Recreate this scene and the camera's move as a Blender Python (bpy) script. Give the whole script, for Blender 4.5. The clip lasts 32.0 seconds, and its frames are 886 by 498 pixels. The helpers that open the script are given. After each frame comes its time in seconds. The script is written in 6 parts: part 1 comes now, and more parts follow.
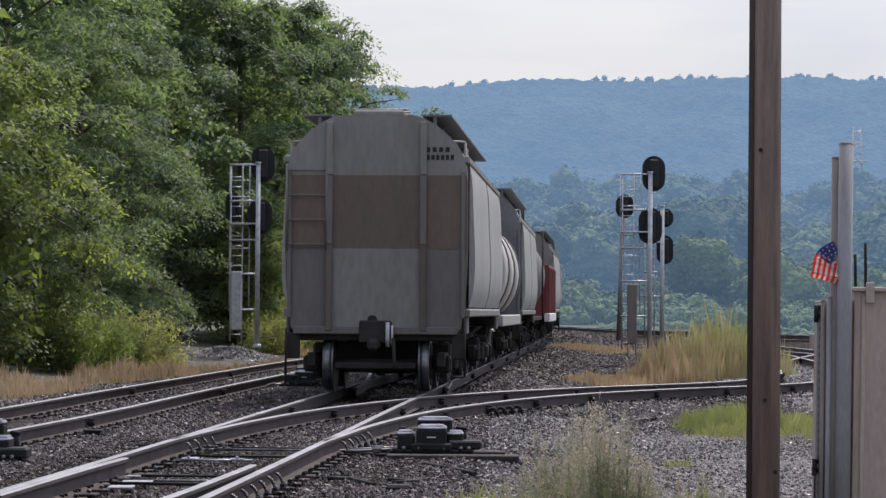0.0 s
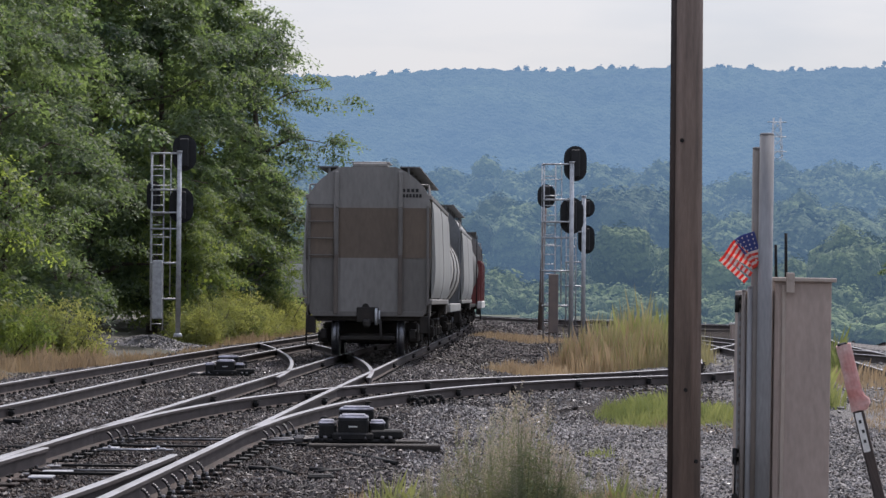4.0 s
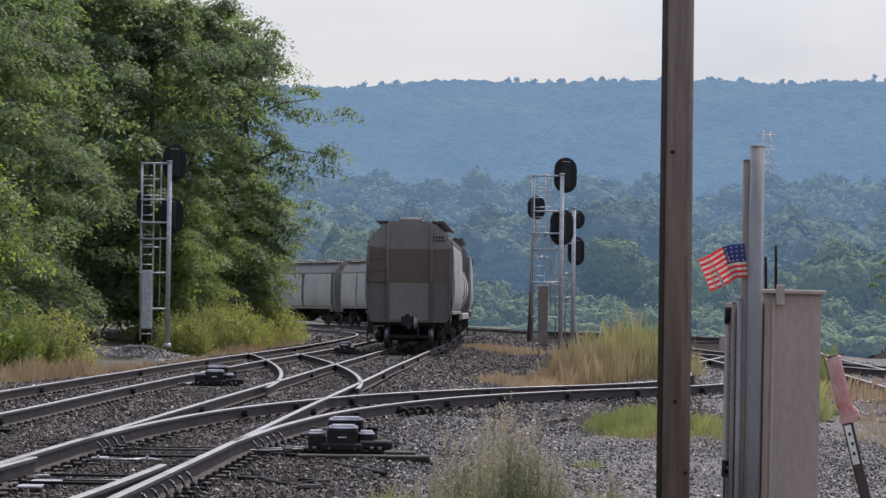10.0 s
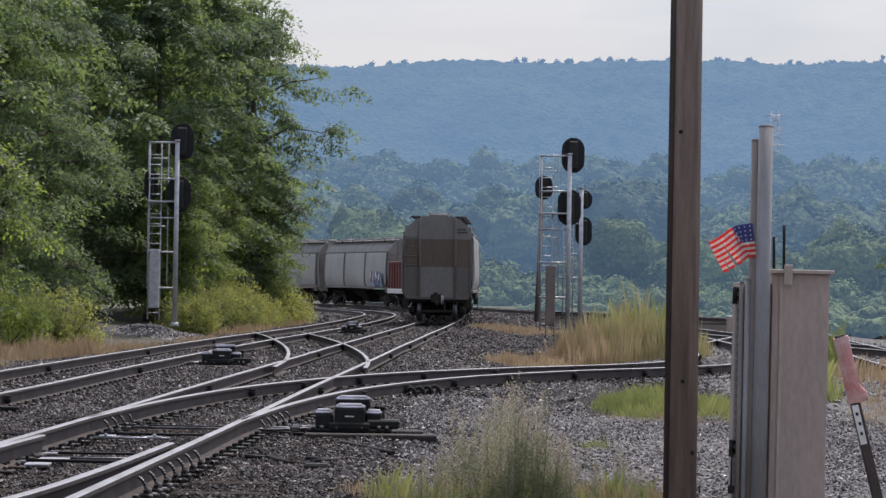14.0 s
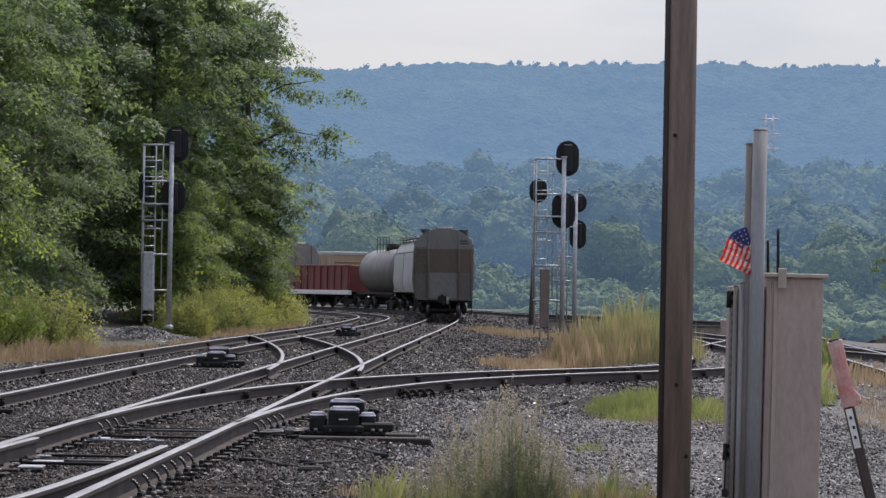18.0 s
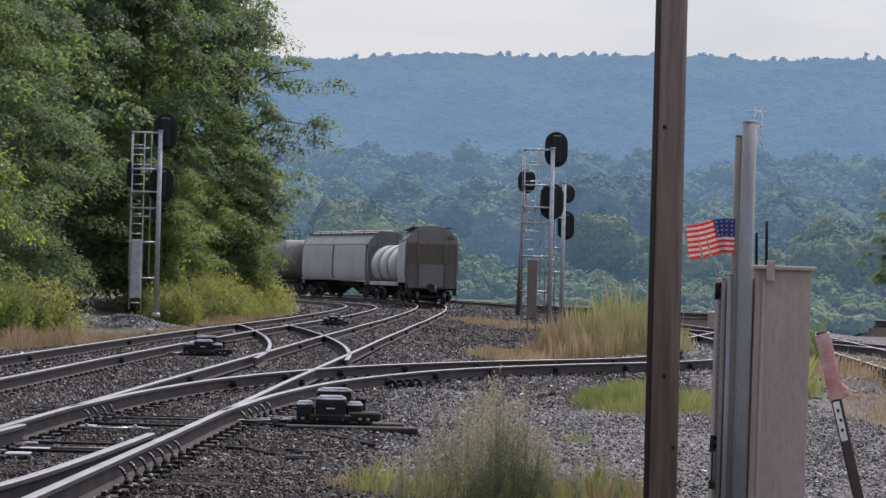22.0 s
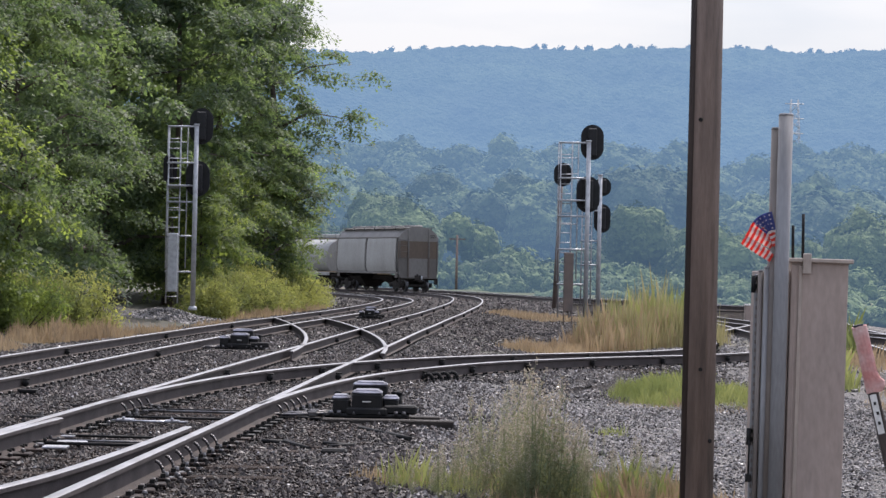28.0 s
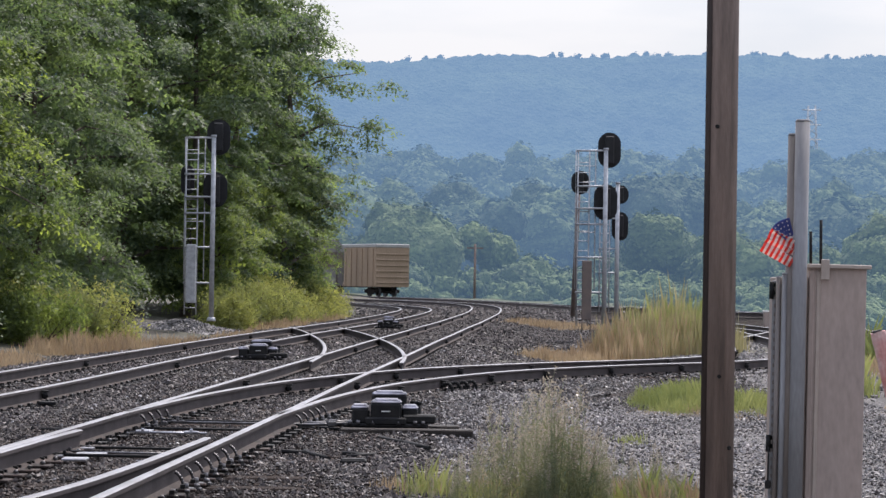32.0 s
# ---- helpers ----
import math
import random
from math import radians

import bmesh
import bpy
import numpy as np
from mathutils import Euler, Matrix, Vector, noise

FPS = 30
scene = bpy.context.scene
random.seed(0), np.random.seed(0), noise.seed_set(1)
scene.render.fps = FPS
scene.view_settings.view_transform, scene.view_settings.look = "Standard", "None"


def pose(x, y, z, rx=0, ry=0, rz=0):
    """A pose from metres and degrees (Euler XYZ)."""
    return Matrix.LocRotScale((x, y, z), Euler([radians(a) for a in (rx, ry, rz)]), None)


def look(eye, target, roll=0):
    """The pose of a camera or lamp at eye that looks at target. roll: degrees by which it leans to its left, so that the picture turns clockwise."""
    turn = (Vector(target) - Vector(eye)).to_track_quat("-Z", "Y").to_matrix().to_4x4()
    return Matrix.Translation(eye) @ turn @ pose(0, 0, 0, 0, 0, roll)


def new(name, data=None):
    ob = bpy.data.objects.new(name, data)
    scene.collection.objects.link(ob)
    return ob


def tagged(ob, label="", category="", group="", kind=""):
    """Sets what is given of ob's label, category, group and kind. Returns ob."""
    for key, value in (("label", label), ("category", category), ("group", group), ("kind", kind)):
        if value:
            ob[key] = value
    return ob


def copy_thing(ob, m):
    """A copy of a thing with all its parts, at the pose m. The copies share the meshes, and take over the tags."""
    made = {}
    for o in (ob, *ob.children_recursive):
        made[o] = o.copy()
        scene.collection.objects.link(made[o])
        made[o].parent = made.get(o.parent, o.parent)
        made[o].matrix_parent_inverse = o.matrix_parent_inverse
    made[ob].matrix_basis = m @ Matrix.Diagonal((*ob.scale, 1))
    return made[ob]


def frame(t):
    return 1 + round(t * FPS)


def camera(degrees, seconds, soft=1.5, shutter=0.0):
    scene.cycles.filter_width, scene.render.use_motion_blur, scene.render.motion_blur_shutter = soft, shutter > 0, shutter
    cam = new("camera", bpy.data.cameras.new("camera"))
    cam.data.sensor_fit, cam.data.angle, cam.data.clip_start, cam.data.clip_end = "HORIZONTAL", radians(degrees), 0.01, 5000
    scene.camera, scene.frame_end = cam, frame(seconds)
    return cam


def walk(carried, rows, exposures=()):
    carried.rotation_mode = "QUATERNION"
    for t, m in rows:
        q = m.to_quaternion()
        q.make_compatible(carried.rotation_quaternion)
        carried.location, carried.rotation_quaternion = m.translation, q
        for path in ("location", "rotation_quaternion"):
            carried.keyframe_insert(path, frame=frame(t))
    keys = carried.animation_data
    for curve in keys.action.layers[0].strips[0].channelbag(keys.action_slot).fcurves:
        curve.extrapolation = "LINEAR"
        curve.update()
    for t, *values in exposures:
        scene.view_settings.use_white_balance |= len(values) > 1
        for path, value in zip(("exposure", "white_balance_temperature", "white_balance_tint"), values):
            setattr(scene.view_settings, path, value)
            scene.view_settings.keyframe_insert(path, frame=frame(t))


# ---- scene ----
FIELD = 19.77
cam = camera(FIELD, 32.0, soft=1.45)


def aim(yaw, pitch, roll, dx, dz):
    """Pose of the camera on its stand: yaw to the right and pitch up in degrees."""
    eye = Vector((dx, 0, 1.28 + dz))
    a, b = radians(yaw), radians(pitch)
    return look(eye, eye + Vector((math.sin(a) * math.cos(b), math.cos(a) * math.cos(b), math.sin(b))), roll)


walk(cam, [
    (0, aim(-1.433, 1.386, 0.401, 0.013, 0.007)),
    (0.5, aim(-1.009, 1.477, 0.483, 0.008, 0.009)),
    (1, aim(-0.816, 1.538, 0.561, 0.010, 0.010)),
    (1.5, aim(-0.590, 1.625, 0.509, 0.010, 0.015)),
    (2, aim(-0.409, 1.714, 0.476, 0.010, 0.012)),
    (2.5, aim(-0.236, 1.419, 0.452, 0.010, 0.010)),
    (3, aim(-0.035, 1.314, 0.396, 0.013, 0.009)),
    (3.5, aim(0.249, 1.161, 0.355, 0.010, 0.008)),
    (5.5, aim(0.361, 1.161, 0.661, 0.009, 0.008)),
    (6, aim(0.364, 1.152, 0.574, 0.013, 0.006)),
    (6.5, aim(0.411, 1.195, 0.573, 0.012, 0.007)),
    (7, aim(0.433, 1.306, 0.536, 0.016, 0.007)),
    (7.5, aim(0.485, 1.358, 0.661, 0.009, 0.006)),
    (8, aim(0.511, 1.397, 0.646, 0.011, 0.006)),
    (8.5, aim(0.528, 1.464, 0.730, 0.007, 0.003)),
    (9, aim(0.517, 1.406, 0.725, 0.006, 0.004)),
    (9.5, aim(0.542, 1.383, 0.731, 0.009, 0.004)),
    (10, aim(0.562, 1.416, 0.709, 0.007, 0.005)),
    (10.5, aim(0.584, 1.433, 0.696, 0.006, 0.001)),
    (11, aim(0.580, 1.381, 0.646, 0.005, 0.001)),
    (11.5, aim(0.594, 1.312, 0.651, 0.004, -0.000)),
    (12, aim(0.564, 1.287, 0.695, 0.004, 0.001)),
    (12.5, aim(0.543, 1.282, 0.779, 0.008, -0.001)),
    (13, aim(0.452, 1.083, 0.777, 0.007, -0.002)),
    (13.5, aim(0.435, 0.965, 0.790, 0.007, -0.000)),
    (14, aim(0.404, 0.963, 0.859, 0.003, -0.001)),
    (14.5, aim(0.381, 0.886, 0.935, 0.002, -0.002)),
    (16.5, aim(0.439, 0.980, 0.874, 0.001, -0.001)),
    (17, aim(0.454, 0.985, 0.945, 0.003, 0.001)),
    (17.5, aim(0.487, 1.008, 0.965, 0.000, -0.001)),
    (18, aim(0.531, 1.029, 0.953, 0.004, 0.001)),
    (18.5, aim(0.626, 1.081, 1.041, 0.000, 0.000)),
    (19, aim(0.688, 1.125, 1.141, 0.000, -0.002)),
    (19.5, aim(0.744, 1.130, 1.194, 0.001, -0.003)),
    (20, aim(0.830, 1.077, 1.196, 0.001, -0.001)),
    (20.5, aim(0.873, 0.919, 1.189, -0.001, 0.000)),
    (21, aim(0.919, 0.879, 1.204, 0.000, 0.002)),
    (21.5, aim(0.889, 0.838, 1.363, -0.000, -0.001)),
    (22, aim(0.811, 0.812, 1.387, -0.002, -0.001)),
    (22.5, aim(0.789, 0.782, 1.307, -0.001, 0.003)),
    (23, aim(0.776, 0.804, 1.368, -0.002, 0.000)),
    (23.5, aim(0.753, 0.851, 1.387, -0.004, 0.001)),
    (24, aim(0.724, 0.886, 1.467, -0.004, -0.002)),
    (24.5, aim(0.646, 0.837, 1.521, -0.003, -0.000)),
    (25, aim(0.552, 0.866, 1.641, -0.004, -0.002)),
    (25.5, aim(0.417, 0.843, 1.534, -0.001, -0.000)),
    (27.5, aim(0.086, 0.702, 1.402, -0.001, 0.001)),
    (28, aim(-0.000, 0.639, 1.300, 0.000, 0.000)),
    (28.5, aim(-0.054, 0.496, 1.089, -0.000, -0.001)),
    (29, aim(-0.043, 0.478, 1.039, -0.002, -0.002)),
    (29.5, aim(-0.106, 0.515, 1.053, 0.002, 0.000)),
    (30, aim(-0.138, 0.576, 1.014, -0.000, 0.002)),
    (30.5, aim(-0.186, 0.617, 0.921, 0.004, 0.001)),
    (31, aim(-0.214, 0.742, 0.848, 0.002, 0.003)),
    (31.5, aim(-0.278, 0.834, 0.829, 0.000, 0.001)),
    (32, aim(-0.410, 0.838, 0.837, 0.003, -0.001)),
], exposures=[(0, 0.4, 6120, 16), (3, 0.36, 6120, 16), (6, 0.31, 6120, 16), (13, 0.3, 6120, 16), (20, 0.28, 6120, 16), (25, 0.28, 6120, 16), (28, 0.62, 6120, 16), (31, 0.68, 6120, 16), (32, 0.6, 6120, 16)])

# ---- light ----
SUN_AZIMUTH, SUN_HEIGHT = 20.0, 53.0

world = bpy.data.worlds.new("hazy_sky")
scene.world = world
world.use_nodes = True
wn, wl = world.node_tree.nodes, world.node_tree.links
sky = wn.new("ShaderNodeTexSky")
sky.sky_type, sky.sun_disc = "NISHITA", False
sky.sun_elevation, sky.sun_rotation = radians(SUN_HEIGHT), radians(SUN_AZIMUTH)
sky.air_density, sky.dust_density = 1.3, 3.0
coords = wn.new("ShaderNodeTexCoord")
stretch = wn.new("ShaderNodeMapping")
stretch.inputs["Scale"].default_value = (3.0, 3.0, 14.0)
clouds = wn.new("ShaderNodeTexNoise")
clouds.inputs["Scale"].default_value, clouds.inputs["Detail"].default_value = 2.2, 7
ramp = wn.new("ShaderNodeValToRGB")
ramp.color_ramp.elements[0].position, ramp.color_ramp.elements[0].color = 0.36, (3.05, 3.2, 3.35, 1)
ramp.color_ramp.elements[1].position, ramp.color_ramp.elements[1].color = 0.62, (3.75, 3.72, 3.66, 1)
veil = wn.new("ShaderNodeMix")
veil.data_type = "RGBA"
veil.inputs["Factor"].default_value = 0.8
wl.new(coords.outputs["Generated"], stretch.inputs["Vector"])
wl.new(stretch.outputs["Vector"], clouds.inputs["Vector"])
wl.new(clouds.outputs["Fac"], ramp.inputs["Fac"])
wl.new(sky.outputs["Color"], veil.inputs["A"])
height = wn.new("ShaderNodeSeparateXYZ")
thin = wn.new("ShaderNodeMapRange")
thin.inputs["From Min"].default_value, thin.inputs["From Max"].default_value = 0.2, 0.6
thin.inputs["To Min"].default_value, thin.inputs["To Max"].default_value = 0.84, 0.55
wl.new(coords.outputs["Generated"], height.inputs["Vector"])
wl.new(height.outputs["Z"], thin.inputs["Value"])
wl.new(thin.outputs["Result"], veil.inputs["Factor"])
wl.new(ramp.outputs["Color"], veil.inputs["B"])
wl.new(veil.outputs["Result"], wn["Background"].inputs["Color"])
# a cloudy sky is brighter towards the zenith
zenith = wn.new("ShaderNodeMapRange")
zenith.inputs["From Min"].default_value, zenith.inputs["From Max"].default_value = 0.1, 0.8
zenith.inputs["To Min"].default_value, zenith.inputs["To Max"].default_value = 0.148, 0.27
wl.new(height.outputs["Z"], zenith.inputs["Value"])
wl.new(zenith.outputs["Result"], wn["Background"].inputs["Strength"])

sun = new("sun", bpy.data.lights.new("sun", "SUN"))
sun.data.energy, sun.data.angle, sun.data.color = 3.1, radians(1.5), (1.0, 0.94, 0.84)
a, b = radians(SUN_AZIMUTH), radians(SUN_HEIGHT)
sun.matrix_world = look((0, 0, 0), (-math.sin(a) * math.cos(b), -math.cos(a) * math.cos(b), -math.sin(b)))

# ---- materials ----


def material(name, color, second=None, rough=0.7, metal=0.0, scale=6.0, fine=60.0, bump=0.15, spread=0.5, random_tint=0.0,
             islands=False, stretch=(1, 1, 1), world_space=False):
    """A mottled surface: two colours mixed by coarse noise, fine grain in value and relief."""
    m = bpy.data.materials.new(name)
    m.use_nodes = True
    n, l = m.node_tree.nodes, m.node_tree.links
    p = n["Principled BSDF"]
    p.inputs["Roughness"].default_value, p.inputs["Metallic"].default_value = rough, metal
    tc = n.new("ShaderNodeTexCoord")
    mp = n.new("ShaderNodeMapping")
    mp.inputs["Scale"].default_value = stretch
    if world_space:
        geo = n.new("ShaderNodeNewGeometry")
        l.new(geo.outputs["Position"], mp.inputs["Vector"])
    else:
        l.new(tc.outputs["Object"], mp.inputs["Vector"])
    coarse, grain = n.new("ShaderNodeTexNoise"), n.new("ShaderNodeTexNoise")
    coarse.inputs["Scale"].default_value, coarse.inputs["Detail"].default_value = scale, 5
    grain.inputs["Scale"].default_value, grain.inputs["Detail"].default_value = fine, 3
    for x in (coarse, grain):
        l.new(mp.outputs["Vector"], x.inputs["Vector"])
    sharpen = n.new("ShaderNodeMapRange")
    sharpen.inputs["From Min"].default_value, sharpen.inputs["From Max"].default_value = 0.5 - 0.3 * spread, 0.5 + 0.3 * spread
    l.new(coarse.outputs["Fac"], sharpen.inputs["Value"])
    mix = n.new("ShaderNodeMix")
    mix.data_type = "RGBA"
    second = second or tuple(c * 0.7 for c in color)
    mix.inputs["A"].default_value, mix.inputs["B"].default_value = (*color, 1), (*second, 1)
    l.new(sharpen.outputs["Result"], mix.inputs["Factor"])
    value = n.new("ShaderNodeMapRange")
    value.inputs["To Min"].default_value, value.inputs["To Max"].default_value = 0.72, 1.28
    l.new(grain.outputs["Fac"], value.inputs["Value"])
    hsv = n.new("ShaderNodeHueSaturation")
    l.new(mix.outputs["Result"], hsv.inputs["Color"])
    out = value.outputs["Result"]
    if random_tint:
        if islands:
            src = n.new("ShaderNodeNewGeometry").outputs["Random Per Island"]
        else:
            src = n.new("ShaderNodeObjectInfo").outputs["Random"]
        r = n.new("ShaderNodeMapRange")
        r.inputs["To Min"].default_value, r.inputs["To Max"].default_value = 1 - random_tint, 1 + random_tint
        l.new(src, r.inputs["Value"])
        mul = n.new("ShaderNodeMath")
        mul.operation = "MULTIPLY"
        l.new(out, mul.inputs[0])
        l.new(r.outputs["Result"], mul.inputs[1])
        out = mul.outputs["Value"]
    l.new(out, hsv.inputs["Value"])
    l.new(hsv.outputs["Color"], p.inputs["Base Color"])
    if bump:
        bn = n.new("ShaderNodeBump")
        bn.inputs["Strength"].default_value, bn.inputs["Distance"].default_value = bump, 0.02
        l.new(grain.outputs["Fac"], bn.inputs["Height"])
        l.new(bn.outputs["Normal"], p.inputs["Normal"])
    return m


def leaf_material(name, color, second, through_light=0.4, warm_by=(1.5, 1.45, 0.8), rough=0.62):
    """Leaves: gloss and a share of light let through, tinted leaf by leaf."""
    m = bpy.data.materials.new(name)
    m.use_nodes = True
    n, l = m.node_tree.nodes, m.node_tree.links
    p = n["Principled BSDF"]
    p.inputs["Roughness"].default_value, p.inputs["Specular IOR Level"].default_value = rough, 0.38
    geo = n.new("ShaderNodeNewGeometry")
    noise_tex = n.new("ShaderNodeTexNoise")
    noise_tex.inputs["Scale"].default_value = 0.5
    l.new(geo.outputs["Position"], noise_tex.inputs["Vector"])
    both = n.new("ShaderNodeMath")
    both.operation = "MULTIPLY_ADD"
    both.inputs[1].default_value = 0.45
    l.new(geo.outputs["Random Per Island"], both.inputs[0])
    shift = n.new("ShaderNodeMapRange")
    shift.inputs["From Min"].default_value, shift.inputs["From Max"].default_value = 0.38, 0.62
    shift.inputs["To Min"].default_value, shift.inputs["To Max"].default_value = -0.25, 0.6
    l.new(noise_tex.outputs["Fac"], shift.inputs["Value"])
    l.new(shift.outputs["Result"], both.inputs[2])
    mix = n.new("ShaderNodeMix")
    mix.data_type = "RGBA"
    mix.inputs["A"].default_value, mix.inputs["B"].default_value = (*color, 1), (*second, 1)
    l.new(both.outputs["Value"], mix.inputs["Factor"])
    l.new(mix.outputs["Result"], p.inputs["Base Color"])
    tr = n.new("ShaderNodeBsdfTranslucent")
    warm = n.new("ShaderNodeMix")
    warm.data_type, warm.blend_type = "RGBA", "MULTIPLY"
    warm.inputs["Factor"].default_value = 1.0
    warm.inputs["B"].default_value = (*warm_by, 1)
    l.new(mix.outputs["Result"], warm.inputs["A"])
    l.new(warm.outputs["Result"], tr.inputs["Color"])
    ms = n.new("ShaderNodeMixShader")
    ms.inputs["Fac"].default_value = through_light
    l.new(p.outputs["BSDF"], ms.inputs[1])
    l.new(tr.outputs["BSDF"], ms.inputs[2])
    l.new(ms.outputs["Shader"], n["Material Output"].inputs["Surface"])
    return m


def distance_material(name, color, second, haze_glow, amount, scale):
    """Far woods and ridge: foliage with blue haze mixed in as emission; a plain backdrop."""
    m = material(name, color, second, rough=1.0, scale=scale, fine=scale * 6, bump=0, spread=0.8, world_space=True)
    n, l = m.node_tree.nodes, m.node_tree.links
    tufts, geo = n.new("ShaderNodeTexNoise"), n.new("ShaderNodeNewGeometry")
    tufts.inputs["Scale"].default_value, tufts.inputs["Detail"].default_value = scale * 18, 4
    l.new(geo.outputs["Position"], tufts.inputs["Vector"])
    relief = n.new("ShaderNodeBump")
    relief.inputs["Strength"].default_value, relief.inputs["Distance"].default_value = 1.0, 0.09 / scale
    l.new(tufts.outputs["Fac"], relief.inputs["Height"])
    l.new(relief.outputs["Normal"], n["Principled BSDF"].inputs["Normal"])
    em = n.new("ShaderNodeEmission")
    em.inputs["Color"].default_value = (*haze_glow, 1)
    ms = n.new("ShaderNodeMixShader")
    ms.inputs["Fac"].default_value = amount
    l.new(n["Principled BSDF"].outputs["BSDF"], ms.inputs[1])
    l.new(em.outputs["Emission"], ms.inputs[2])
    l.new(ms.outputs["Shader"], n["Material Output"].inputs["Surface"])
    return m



def gravel(name, color, second, scale):
    """Crushed stone: cells of varied grey with dark joints, patches of grime, rough relief."""
    m = material(name, color, second, 0.92, 0, 0.7, 30, 0, 0.8, world_space=True)
    n, l = m.node_tree.nodes, m.node_tree.links
    geo = n.new("ShaderNodeNewGeometry")
    cells = n.new("ShaderNodeTexVoronoi")
    cells.inputs["Scale"].default_value = scale
    l.new(geo.outputs["Position"], cells.inputs["Vector"])
    grey = n.new("ShaderNodeSeparateColor")
    l.new(cells.outputs["Color"], grey.inputs["Color"])
    lift = n.new("ShaderNodeMapRange")
    lift.inputs["To Min"].default_value, lift.inputs["To Max"].default_value = 0.35, 1.75
    l.new(grey.outputs["Red"], lift.inputs["Value"])
    hsv = next(x for x in n if x.bl_idname == "ShaderNodeHueSaturation")
    old = hsv.inputs["Value"].links[0].from_socket
    mul = n.new("ShaderNodeMath")
    mul.operation = "MULTIPLY"
    l.new(old, mul.inputs[0])
    l.new(lift.outputs["Result"], mul.inputs[1])
    l.new(mul.outputs["Value"], hsv.inputs["Value"])
    bump = n.new("ShaderNodeBump")
    bump.invert = True
    bump.inputs["Strength"].default_value, bump.inputs["Distance"].default_value = 1.0, 0.05
    l.new(cells.outputs["Distance"], bump.inputs["Height"])
    l.new(bump.outputs["Normal"], n["Principled BSDF"].inputs["Normal"])
    return m


